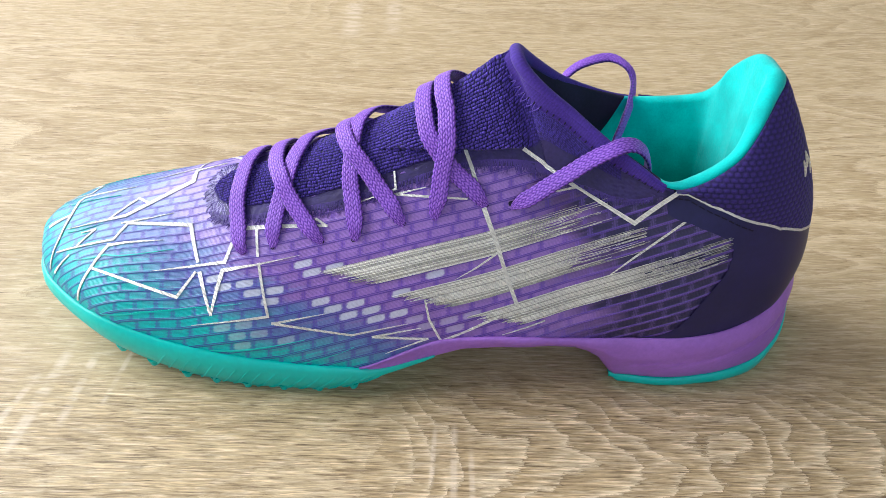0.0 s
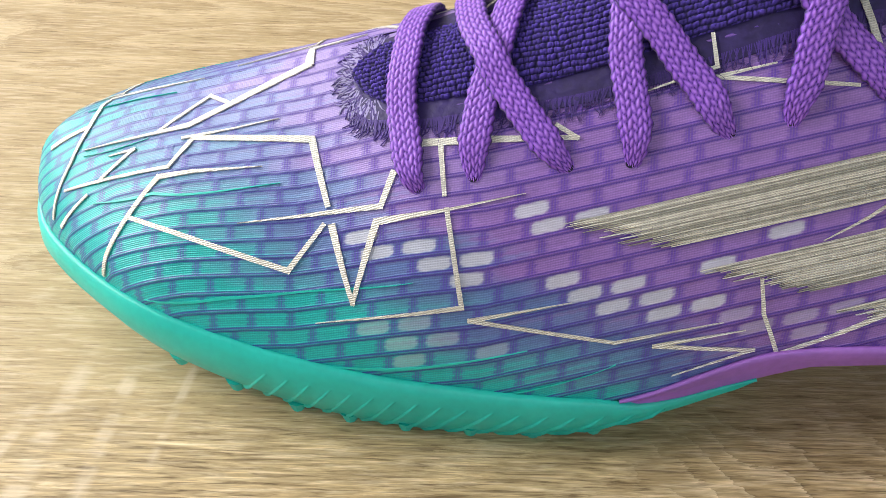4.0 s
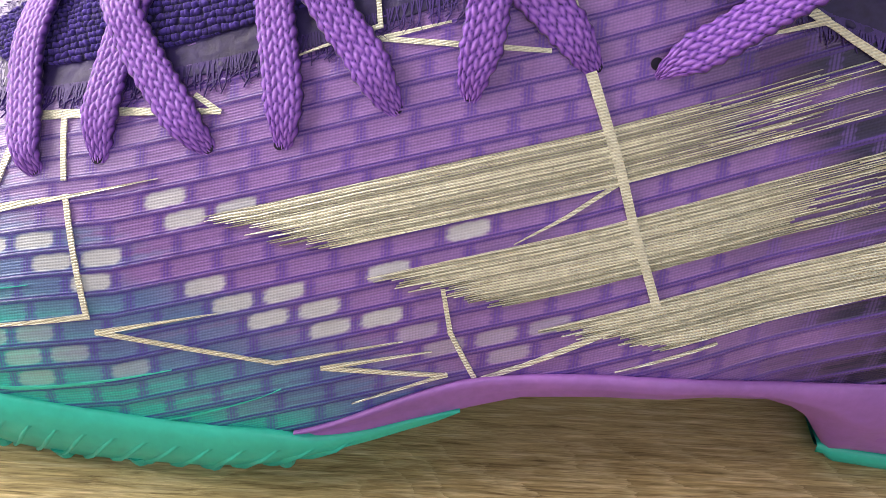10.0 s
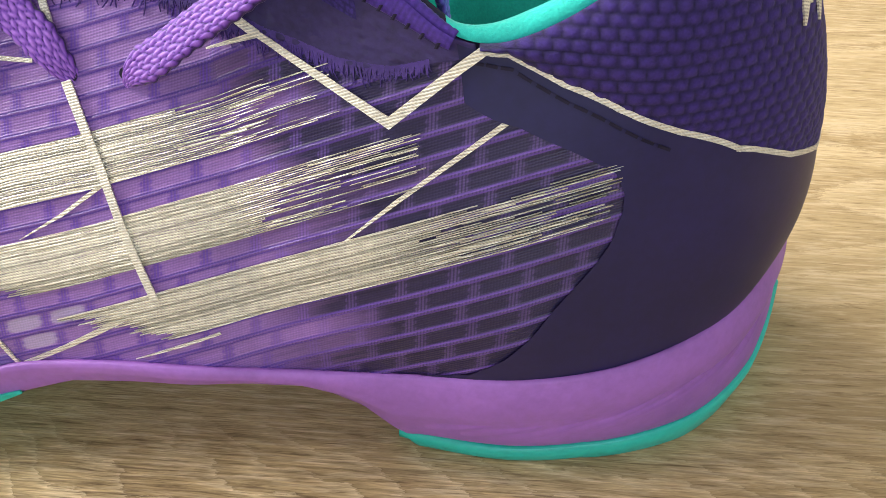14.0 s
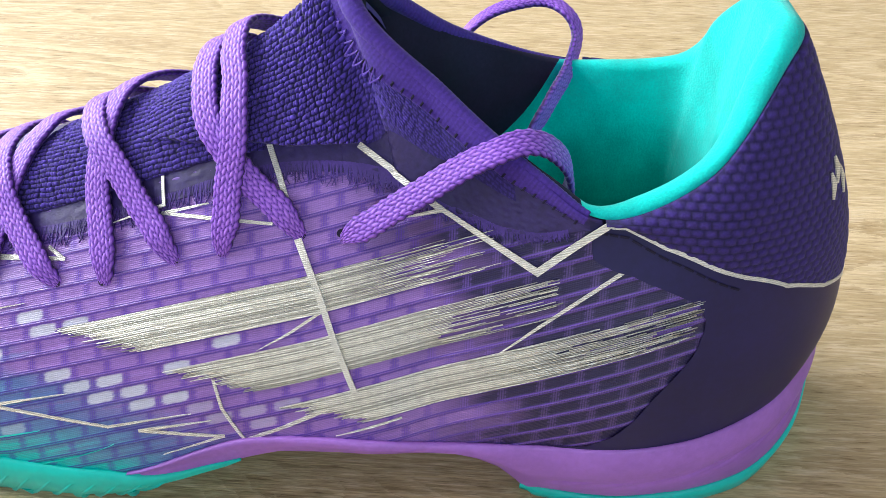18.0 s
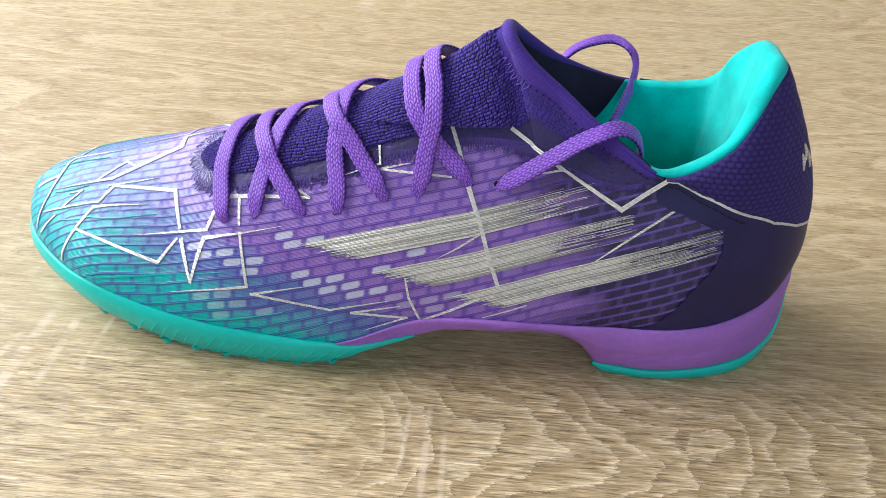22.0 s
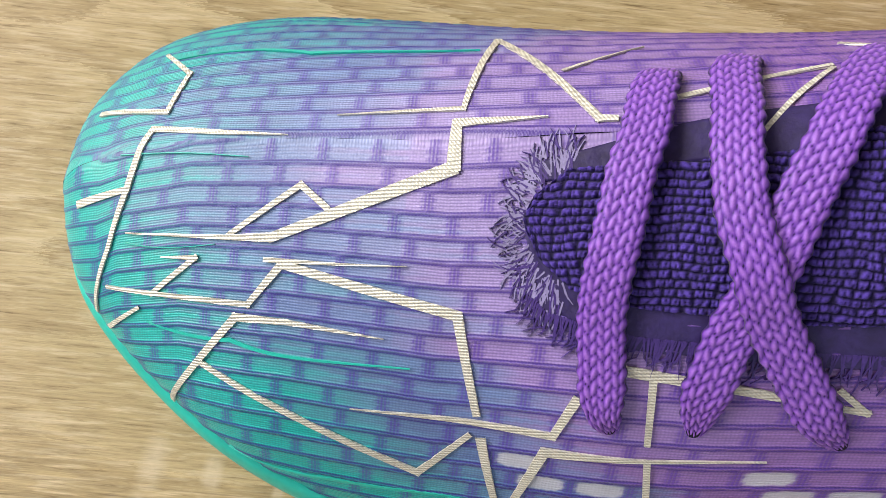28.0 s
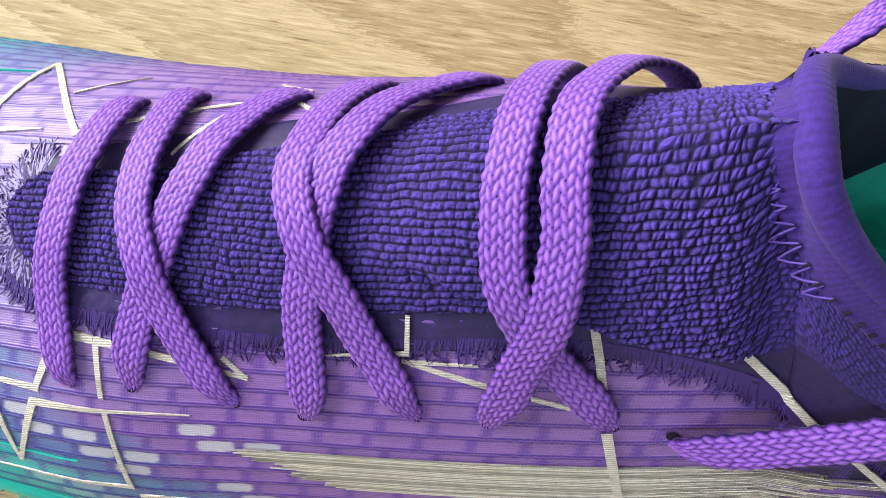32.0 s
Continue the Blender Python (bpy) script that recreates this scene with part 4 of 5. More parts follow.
for j, (step, up) in enumerate(zip(STEPS, LIFTS)):
    goal = path + away * step * np.interp(run / long, [0, 0.12, 0.3, 0.42, 0.58, 0.7, 0.88, 1], [0.35, 0.75, 0.85, 1.15, 1.15, 0.85, 0.75, 0.35])[:, None]
    pick = np.array([((ground - g) ** 2).sum(1).argmin() for g in goal])
    n = ground_up[pick]
    for _ in range(6):
        n[1:-1] = 0.25 * n[:-2] + 0.5 * n[1:-1] + 0.25 * n[2:]
    n /= np.linalg.norm(n, axis=1, keepdims=True)
    # slide along the way up until the goal lies on the upper
    q = goal + n * ((ground[pick] - goal) * n).sum(1, keepdims=True)
    for _ in range(8):
        q[1:-1] = 0.25 * q[:-2] + 0.5 * q[1:-1] + 0.25 * q[2:]
    band_at[:, j] = q + n * up
rib_tone = 0.62 + 0.33 * np.sin(run * 2 * np.pi / 0.9)
cuff_band = child(mesh_object("cuff_edge", band_at[:, :10].reshape(-1, 3) / 1000, grid_faces(420, 10, flip=True), COLLAR, layers={"cells": np.repeat(rib_tone, 10)[:, None] * np.ones((1, 3))}), shoe, "violet ribbed knit edge of the cuff")


def threads(name, lines, wide, mat, parent, label=""):
    """Short raised threads through points, each with a rounded back."""
    verts, faces = [], []
    for pts in lines:
        p = np.asarray(pts, float)
        t = np.gradient(p, axis=0)
        t /= np.linalg.norm(t, axis=1, keepdims=True) + 1e-9
        up = p - np.array([40.0, 5.0, 60.0])
        up /= np.linalg.norm(up, axis=1, keepdims=True)
        s = np.cross(up, t)
        s /= np.linalg.norm(s, axis=1, keepdims=True) + 1e-9
        base = len(verts)
        for q, sn, u in zip(p, s, up):
            verts += [q - sn * wide - u * 0.25, q - sn * wide * 0.6 + u * wide * 0.5, q + sn * wide * 0.6 + u * wide * 0.5, q + sn * wide - u * 0.25]
        for i in range(len(p) - 1):
            for j in range(3):
                faces.append([base + i * 4 + j, base + i * 4 + j + 1, base + (i + 1) * 4 + j + 1, base + (i + 1) * 4 + j])
    return child(mesh_object(name, np.array(verts) / 1000, faces, mat), parent, label)


zig, pits = [], []
gap = 420 / long
for at in np.arange(1.5, long - 4, 2.3):
    i, j = int(at * gap), int((at + 1.5) * gap)
    bend = 0.35 * away[(i + j) // 2]
    a, b = band_at[i, 10], band_at[j, 11]
    a2 = band_at[min(j + int(0.8 * gap), 419), 10]
    if 0.33 < at / long < 0.67:
        zig += [[a, a * 0.5 + b * 0.5 + bend, b], [b, a2 * 0.5 + b * 0.5 + bend, a2]]
    pits.append([a - away[i] * 0.1, a + away[i] * 0.9])
threads("cuff_stitching", zig, 0.14, LACE_THREAD, cuff_band, "violet zigzag stitching")
threads("stitch_hole", pits, 0.24, DARK_LINING, cuff_band, "dark needle holes along the cuff")

# heel counter below the seam, woven mesh above it
SEAM = [(11.9, -0.02), (12.0, -0.022), (12.17, -0.036), (12.52, -0.165), (12.9, -0.284), (13.34, -0.402), (13.8, -0.51), (14.39, -0.586), (14.96, -0.64), (15.5, -0.635), (16.0, -0.62)]
COUNTER_FRONT_K = np.linspace(10.8, 16, 180)
counter_top = [(10.77, -0.985), (11.67, -0.953), (12.03, -0.89), (12.27, -0.818), (12.45, -0.744), (12.73, -0.66), (12.87, -0.608), (12.95, -0.53), (13.0, -0.32)] + SEAM[5:]
heel_counter = patch("heel_counter", COUNTER_FRONT_K, [(10, -1), (16, -1)], counter_top, 60, 0.58, COUNTER, shoe, "dark navy smooth heel counter", skirt=0)
patch("heel_counter", COUNTER_FRONT_K, [(a, -b) for a, b in counter_top], [(10, 1), (16, 1)], 60, 0.58, COUNTER, shoe, skirt=0)
# the strip of counter that runs forward under the seam
patch("seam_strip", np.linspace(11.7, 13.4, 80), [(11.7, -0.19), (12.19, -0.245), (12.53, -0.332), (12.88, -0.431), (12.955, -0.49), (13.02, -0.55), (13.4, -0.6)], SEAM, 12, 0.62, COUNTER, shoe, skirt=0)
patch("seam_strip", np.linspace(11.85, 13.4, 40), [(a, -b) for a, b in SEAM], [(11.85, 0.09), (12.15, 0.18), (12.5, 0.33), (12.85, 0.46), (13.4, 0.6)], 8, 0.62, COUNTER, shoe, skirt=0)


def basket(k, w):
    p = over(k, w) * 1000
    h = p[..., 2]
    a, b = (p[..., 0] + 0.3 * p[..., 1]) / 2.4, h / 1.6
    row = np.floor(b)
    aa = a + 0.5 * (row % 2)
    return np.abs(np.sin(np.pi * aa)) ** 0.6 * np.abs(np.sin(np.pi * b)) ** 0.6


def basket_cells(k, w):
    q = basket(k, w)
    return np.stack([q, q, q], -1)


for sign, name in ((-1, "near"), (1, "far")):
    lo, hi = SEAM, [(11.9, -0.0), (16, -0.0)]
    if sign > 0:
        lo, hi = [(a, -b) for a, b in hi], [(a, -b) for a, b in lo]
    heel_side = patch("heel_mesh", np.linspace(11.95, 16, 260), lo, hi, 110, lambda k, w, f: 0.5 + 1.6 * np.sin(np.pi * f) ** 0.7 + 0 * w, HEEL_MESH, shoe, "dark violet woven mesh around the heel", relief=lambda k, w: 0.3 * basket(k, w), layers={"cells": basket_cells})
    if sign < 0:
        heel_mesh_near = heel_side


# lining: a padded teal roll along the collar and the inside of the heel; dark ahead of a slanting join
JOIN_F, JOIN_K = [0, 0.4, 0.55, 0.75, 1], [11.6, 11.45, 10.9, 10.1, 9.3]


def inside(side, name, first, last, n, mat, label, m=40):
    f = np.linspace(0, 1, m)[None, :]
    join = np.interp(f, JOIN_F, JOIN_K)
    a, b = (join if first is None else first + 0 * f), (join if last is None else last + 0 * f)
    k = a + (b - a) * np.linspace(0, 1, n)[:, None]
    top = skin(side, k, 1.0)
    out = skin_normal(side, k, 1.0)
    out = np.stack([out[..., 0], out[..., 1], 0 * out[..., 2]], -1)
    out /= np.linalg.norm(out, axis=-1, keepdims=True)
    back = np.clip((k - 12.6) / 1.2, 0, 1)[..., None]
    round_way = (top - np.array([88.0, 4.0, 0])) * np.array([1.0, 1.0, 0])
    out = out * (1 - back) + round_way / np.linalg.norm(round_way, axis=-1, keepdims=True) * back
    out /= np.linalg.norm(out, axis=-1, keepdims=True)
    thick = np.interp(k, [8.95, 9.6, 11.6, 12.3, 14, 16], [1.6, 1.8, 2.2, 4.8, 6.2, 6.6])[..., None]
    roll = np.pi * np.clip(f / 0.4, 0, 1)[..., None]
    drop = np.clip((f - 0.4) / 0.6, 0, 1)[..., None]
    down = np.broadcast_to(np.array([0, 0, -1.0]), out.shape)
    base = top + down * (top[..., 2:] - 24) * drop
    lean = (4.0 - 2.5 * back) * np.sin(np.pi * drop)
    lump = 0.10 * noise_field(k * 6.0, f * 14.0 + 0 * k, 2.0)[..., None]
    p = base - out * (thick * (0.5 - 0.5 * np.cos(roll)) + lean + lump) + np.array([0, 0, 1.0]) * thick * 0.45 * np.sin(roll)
    return child(mesh_object(name, p.reshape(-1, 3) / 1000, grid_faces(n, m, flip=side == "far"), mat), shoe, label)


for side in ("near", "far"):
    inside(side, "inner_lining", 8.95, None, 60, DARK_LINING, "dark inner lining of the cuff")
    inside(side, "heel_lining", None, 16.0, 110, LINING, "bright teal padded fabric lining")

# insole
k = np.linspace(6, 16, 60)
a, b = glide(NETS["near"][0], k), glide(NETS["far"][0], k)
f = np.linspace(0.06, 0.94, 14)[None, :, None]
p = (a[:, None] * (1 - f) + b[:, None] * f + np.array([0, 0, 2.0])) / 1000
child(mesh_object("insole", p.reshape(-1, 3), grid_faces(60, 14), LINING), shoe, "teal insole")


# ---- sole ----
def rim(side, k):
    """Feather line and the outward way in plan."""
    c = glide(NETS[side][0], k)
    e = 0.05
    t = glide(NETS[side][0], np.clip(k + e, 0, 16)) - glide(NETS[side][0], np.clip(k - e, 0, 16))
    n = np.stack([t[..., 1], -t[..., 0], 0 * t[..., 0]], -1)
    n /= np.linalg.norm(n, axis=-1, keepdims=True)
    return c, (n if side == "near" else -n)


def round_path(k0, k1, n):
    """Stations round the toe (from far k1 through 0 to near k1) or round the heel."""
    return [("far", k) for k in np.linspace(k1, k0, n)][:-1] + [("near", k) for k in np.linspace(k0, k1, n)]


def ring_sheet(name, stations, profile, mat, label="", closed_bottom=True):
    """A strip round the shoe; profile(side, k) gives pairs of outward and absolute height."""
    rows = []
    for side, k in stations:
        c, n = rim(side, np.array(k))
        rows.append([(c + n * o) * np.array([1, 1, 0]) + np.array([0, 0, z]) for o, z in profile(side, k, c[2])])
    p = np.array(rows) / 1000
    n, m = p.shape[:2]
    return child(mesh_object(name, p.reshape(-1, 3), grid_faces(n, m), mat), shoe, label)


def rand_profile(side, k, z):
    low = np.interp(k, [0, 1, 2, 3, 4, 4.6, 5.7, 6, 6.2, 6.48, 6.75, 6.92], [10.5, 10, 8, 4.5, 1.5, 0.3, 0.2, 1.8, 5.2, 9.8, 14.1, 17.2])
    top = z + np.interp(k, [0, 5, 6.05, 6.25, 6.5, 6.78, 7.04], [1.2, 1.2, 1.0, -1.4, -3.9, -5.7, -6.5])
    top = np.maximum(top, low + 0.5)
    fat = np.interp(k, [0, 2, 3, 5, 6, 6.3, 6.8, 7.04], [1.8, 2.0, 2.2, 2.2, 1.8, 1.8, 1.0, -0.4])
    tuck = np.interp(k, [0, 2, 4, 5, 6, 7], [8, 6, 4.5, 3.0, 5, 4])
    tall = top - low
    return [(-2.5, z - 1), (-0.3, top - 0.5), (0.5, top), (1.3, top - 0.04 * tall), (fat, top - 0.16 * tall), (fat + 0.3, top - 0.42 * tall), (fat - 0.3 * tuck, low + 0.26 * tall), (fat - 0.7 * tuck, low + 0.07 * tall), (fat - tuck, low), (-25, low + 0.2)]


rand = ring_sheet("rand", round_path(0, 6.9, 120), rand_profile, RAND, "teal rubber rand round the forefoot")


def midsole_profile(side, k, z):
    low = np.interp(k, [6.15, 6.25, 6.5, 6.78, 7.04, 7.2, 7.65, 8.3, 8.6, 9.5, 10, 10.35, 10.7, 10.85, 16], [12.2, 12.2, 13.2, 15.8, 18.7, 20.9, 22.8, 23.6, 23.3, 21.0, 17.8, 14.0, 6.4, 4.6, 5.0])
    low = low + np.interp(k, [13, 14, 15, 15.6, 16], [0, 1.2, 3, 5.2, 6.7])
    top = z + np.interp(k, [6.2, 6.5, 7.5, 13, 16], [0.3, 0.8, 1.2, 1.8, 3.0])
    low = np.minimum(low, top - 1.0)
    fat = np.interp(k, [6.2, 7, 9, 10.5, 11, 12, 13, 14, 15, 16], [1.0, -0.5, -1.5, -3.6, -4.2, -3.6, -2.6, 1.2, 4.2, 5.6])
    belly = np.interp(k, [6.2, 8, 11, 13, 14, 16], [0.6, 1.4, 1.6, 2.0, 2.6, 3.6])
    tall = top - low
    crease = 0.9 * np.exp(-(((k - 13.5) / 2.2) ** 4))
    return [(-3, z - 1), (0.1, top - 0.4), (0.8, top), (1.4, top - 0.03 * tall), (belly + 0.3, top - 0.2 * tall), (belly + 0.2, top - 0.36 * tall), (belly - crease, top - 0.44 * tall), (belly * 0.7 + fat * 0.3 + 0.2, top - 0.54 * tall),
            (0.35 * belly + 0.65 * fat + 0.5, low + 0.22 * tall), (fat + 0.1, low + 0.06 * tall), (fat - 1.0, low), (-22, low + 0.3)]


midsole = ring_sheet("midsole", [("near", k) for k in np.linspace(6.15, 16, 150)] + [("far", k) for k in np.linspace(16, 6.15, 150)][1:], midsole_profile, FOAM, "violet foam midsole")


def outsole_profile(side, k, z):
    up = np.interp(k, [10.8, 12, 13, 14, 15, 15.6, 16], [4.6, 4.4, 5.0, 6.6, 8.8, 11.0, 12.5])
    fat = np.interp(k, [10.7, 11, 12, 13, 14, 15, 16], [-6.2, -5.4, -4.4, -3.2, 1.0, 4.6, 6.4])
    low = np.interp(k, [10.7, 10.95, 16], [3.6, 0.0, 0.0])
    back = np.interp(k, [14, 15, 16], [0, -1.0, -2.0])
    return [(fat - 3, up - 0.3), (fat - 0.2, up), (fat + 0.5, up - 0.4), (fat + 0.7 + back * 0.3, up * 0.6), (fat + 0.4 + back, low + 1.0), (fat - 0.4 + back, low + 0.2), (fat - 2 + back, low), (-22, low)]


ring_sheet("heel_outsole", [("near", k) for k in np.linspace(10.72, 16, 80)] + [("far", k) for k in np.linspace(16, 10.72, 80)][1:], outsole_profile, RAND, "teal rubber heel outsole")



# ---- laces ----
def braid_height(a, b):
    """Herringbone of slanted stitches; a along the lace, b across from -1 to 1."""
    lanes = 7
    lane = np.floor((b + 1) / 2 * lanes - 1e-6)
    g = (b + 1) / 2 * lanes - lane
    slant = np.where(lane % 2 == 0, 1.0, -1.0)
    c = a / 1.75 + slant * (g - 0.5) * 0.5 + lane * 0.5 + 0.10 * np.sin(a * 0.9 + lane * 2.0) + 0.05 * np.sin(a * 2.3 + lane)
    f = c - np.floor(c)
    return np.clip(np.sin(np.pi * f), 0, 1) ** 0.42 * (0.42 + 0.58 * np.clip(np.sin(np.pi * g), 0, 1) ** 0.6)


def lace(points, ups, label="", width=6.2, thick=1.3, ends=(0.6, 0.75), step=0.34):
    """A flat braided lace along points, with the way up at each, in millimetres."""
    raw = np.concatenate([np.asarray(points, float), np.asarray(ups, float)], axis=1)
    _, length = spline(raw, 20)
    n = int(length / step)
    q, length = spline(raw, n)
    p, up = q[:, :3], q[:, 3:]
    t = np.gradient(p, axis=0)
    t /= np.linalg.norm(t, axis=1, keepdims=True)
    up = up - t * (up * t).sum(1, keepdims=True)
    up /= np.linalg.norm(up, axis=1, keepdims=True)
    across = np.cross(up, t)
    run = np.linspace(0, length, n)
    narrow = np.interp(run, [0, 1.5, 7, length - 5, length], [ends[0] * 0.6, ends[0], 1, 1, ends[1]])
    m = 37
    b = np.linspace(-1, 1, m)
    arch = np.sqrt(np.clip(1 - np.abs(b) ** 5.0, 0, 1))
    tops, lows = [], []
    h = braid_height(run[:, None], b[None, :])
    wobble = 0.25 * noise_field(run * 0.35, run * 0.1, float(len(points)))[:, None, None]
    half = (width / 2 * narrow)[:, None, None] * b[None, :, None]
    edge = (0.16 * np.sin(run * 2 * np.pi / 2.3))[:, None, None] * (np.abs(b) > 0.9)[None, :, None] * np.sign(b)[None, :, None]
    base = p[:, None] + across[:, None] * (half + edge + wobble)
    top = base + up[:, None] * (thick * 0.5 * arch[None, :, None] + (0.42 * h * arch[None, :])[..., None])
    low = base - up[:, None] * (thick * 0.5 * arch[None, :, None])
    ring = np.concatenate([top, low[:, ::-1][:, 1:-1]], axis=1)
    # painted shade for the colour: lower towards the edges and on the underside
    braid_shade = np.concatenate([h * (0.4 + 0.6 * arch[None, :]), h[:, ::-1][:, 1:-1] * 0.6], axis=1)
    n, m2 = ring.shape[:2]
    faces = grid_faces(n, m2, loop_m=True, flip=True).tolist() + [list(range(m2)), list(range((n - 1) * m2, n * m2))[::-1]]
    col = np.repeat(braid_shade.reshape(-1, 1), 3, axis=1)
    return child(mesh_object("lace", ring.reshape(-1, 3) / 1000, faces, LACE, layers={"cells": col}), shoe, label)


def over_lace(stops, label="", **kw):
    """A lace laid over the upper: stops of (k, w, height above the upper)."""
    k, w, up = (np.array(c, float) for c in zip(*stops))
    return lace(over(k, w, up) * 1000, over_normal(k, w), label, **kw)


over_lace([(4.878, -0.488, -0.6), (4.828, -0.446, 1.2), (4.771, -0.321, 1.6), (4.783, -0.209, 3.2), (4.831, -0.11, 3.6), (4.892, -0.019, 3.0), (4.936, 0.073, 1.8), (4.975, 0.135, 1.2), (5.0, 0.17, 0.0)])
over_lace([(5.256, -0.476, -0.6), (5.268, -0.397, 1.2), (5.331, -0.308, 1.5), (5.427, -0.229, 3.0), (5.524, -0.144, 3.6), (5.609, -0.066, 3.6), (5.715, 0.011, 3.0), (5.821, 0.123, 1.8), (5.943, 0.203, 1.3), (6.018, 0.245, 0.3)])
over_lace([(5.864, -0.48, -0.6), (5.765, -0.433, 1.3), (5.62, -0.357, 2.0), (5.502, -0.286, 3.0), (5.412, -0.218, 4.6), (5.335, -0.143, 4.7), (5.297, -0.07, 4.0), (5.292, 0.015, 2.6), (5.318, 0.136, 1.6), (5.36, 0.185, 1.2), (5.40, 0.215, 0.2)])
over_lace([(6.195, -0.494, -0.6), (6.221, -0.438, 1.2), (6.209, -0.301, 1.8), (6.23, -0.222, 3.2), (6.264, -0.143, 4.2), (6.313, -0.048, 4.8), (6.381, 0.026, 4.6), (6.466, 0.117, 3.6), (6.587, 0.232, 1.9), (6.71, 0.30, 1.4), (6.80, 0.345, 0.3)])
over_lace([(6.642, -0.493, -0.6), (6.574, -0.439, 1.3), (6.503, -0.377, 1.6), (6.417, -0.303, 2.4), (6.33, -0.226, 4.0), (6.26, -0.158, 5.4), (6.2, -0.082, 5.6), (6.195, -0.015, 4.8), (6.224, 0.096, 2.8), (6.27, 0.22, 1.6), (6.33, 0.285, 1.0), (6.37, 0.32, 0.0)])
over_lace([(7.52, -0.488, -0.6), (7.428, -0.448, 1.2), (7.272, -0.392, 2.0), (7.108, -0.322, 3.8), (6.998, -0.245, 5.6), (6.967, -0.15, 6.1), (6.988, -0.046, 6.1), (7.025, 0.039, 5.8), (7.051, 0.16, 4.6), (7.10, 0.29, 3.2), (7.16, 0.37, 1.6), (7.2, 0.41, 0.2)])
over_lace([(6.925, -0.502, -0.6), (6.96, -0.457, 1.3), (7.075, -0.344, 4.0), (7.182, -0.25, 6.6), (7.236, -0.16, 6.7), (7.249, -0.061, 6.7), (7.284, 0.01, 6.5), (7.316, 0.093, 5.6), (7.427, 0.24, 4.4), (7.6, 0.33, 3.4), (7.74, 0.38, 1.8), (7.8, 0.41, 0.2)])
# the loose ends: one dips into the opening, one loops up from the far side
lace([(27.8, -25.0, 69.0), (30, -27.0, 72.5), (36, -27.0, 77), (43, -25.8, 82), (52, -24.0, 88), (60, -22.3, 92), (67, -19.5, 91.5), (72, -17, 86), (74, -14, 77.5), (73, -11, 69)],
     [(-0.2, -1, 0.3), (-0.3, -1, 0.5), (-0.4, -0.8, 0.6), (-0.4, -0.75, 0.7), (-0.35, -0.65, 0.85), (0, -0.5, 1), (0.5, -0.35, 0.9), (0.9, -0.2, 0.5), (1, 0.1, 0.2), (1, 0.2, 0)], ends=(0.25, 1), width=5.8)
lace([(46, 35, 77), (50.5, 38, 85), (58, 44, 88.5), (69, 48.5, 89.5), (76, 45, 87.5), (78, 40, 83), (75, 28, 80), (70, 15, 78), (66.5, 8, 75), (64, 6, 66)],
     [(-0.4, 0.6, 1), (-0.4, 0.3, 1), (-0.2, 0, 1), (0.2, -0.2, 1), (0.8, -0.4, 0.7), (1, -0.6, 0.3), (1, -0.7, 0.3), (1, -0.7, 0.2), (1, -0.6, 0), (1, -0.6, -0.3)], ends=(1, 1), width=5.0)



# ---- printed lines, stripes and stitches ----
def straight(a, b, f, ends):
    """Places on the upper along the straight way from a to b, pressed down onto it."""
    k, w = a[0] + (b[0] - a[0]) * f, a[1] + (b[1] - a[1]) * f
    if len(f) < 5:
        return k, w
    goal = ends[0] + (ends[1] - ends[0]) * f[:, None]
    e = 0.01
    for _ in range(4):
        p = over(k, w) * 1000
        dk, dw = (over(k + e, w) * 1000 - p) / e, (over(k, w + e * np.where(w > -0.5, -1, 1)) * 1000 - p) / (e * np.where(w > -0.5, -1, 1))[:, None]
        off = goal - p
        aa, bb, cc = (dk * dk).sum(1), (dk * dw).sum(1), (dw * dw).sum(1)
        u, v = (dk * off).sum(1), (dw * off).sum(1)
        det = aa * cc - bb * bb + 1e-6
        k = np.clip(k + np.clip((cc * u - bb * v) / det, -0.2, 0.2), 0, 16)
        w = np.clip(w + np.clip((aa * v - bb * u) / det, -0.08, 0.08), -0.995, 0.995)
    k[0], w[0], k[-1], w[-1] = a[0], a[1], b[0], b[1]
    return k, w


def ribbon(name, lines, mat, label="", lift=0.62, parent=near_film, pressed=False):
    """Thin bands of print on the upper. Each line: places (k, w), width at each in millimetres."""
    verts, faces = [], []
    for places, widths in lines:
        for (a, b), (wa, wb) in zip(zip(places, places[1:]), zip(widths, widths[1:])):
            ends = over(np.array([a[0], b[0]]), np.array([a[1], b[1]])) * 1000
            n = max(2, int(np.linalg.norm(ends[1] - ends[0]) / 1.0) + 1)
            f = np.linspace(0, 1, n)
            k, w = straight(a, b, f, ends) if pressed else (a[0] + (b[0] - a[0]) * f, a[1] + (b[1] - a[1]) * f)
            p, nor = over(k, w, lift) * 1000, over_normal(k, w)
            t = np.gradient(p, axis=0)
            t /= np.linalg.norm(t, axis=1, keepdims=True) + 1e-9
            s = np.cross(nor, t)
            s /= np.linalg.norm(s, axis=1, keepdims=True) + 1e-9
            wide = (wa + (wb - wa) * f)[:, None] / 2
            p[0] -= t[0] * min(wa / 2, 0.5)
            p[-1] += t[-1] * min(wb / 2, 0.5)
            base = len(verts)
            for q, sn, h, nn in zip(p, s, wide, nor):
                verts += [q - sn * h - nn * 0.3, q - sn * h, q + sn * h, q + sn * h - nn * 0.3]
            for i in range(n - 1):
                for j in range(3):
                    faces.append([base + i * 4 + j, base + i * 4 + j + 1, base + (i + 1) * 4 + j + 1, base + (i + 1) * 4 + j])
    return child(mesh_object(name, np.array(verts) / 1000, faces, mat, smooth=False), parent, label)


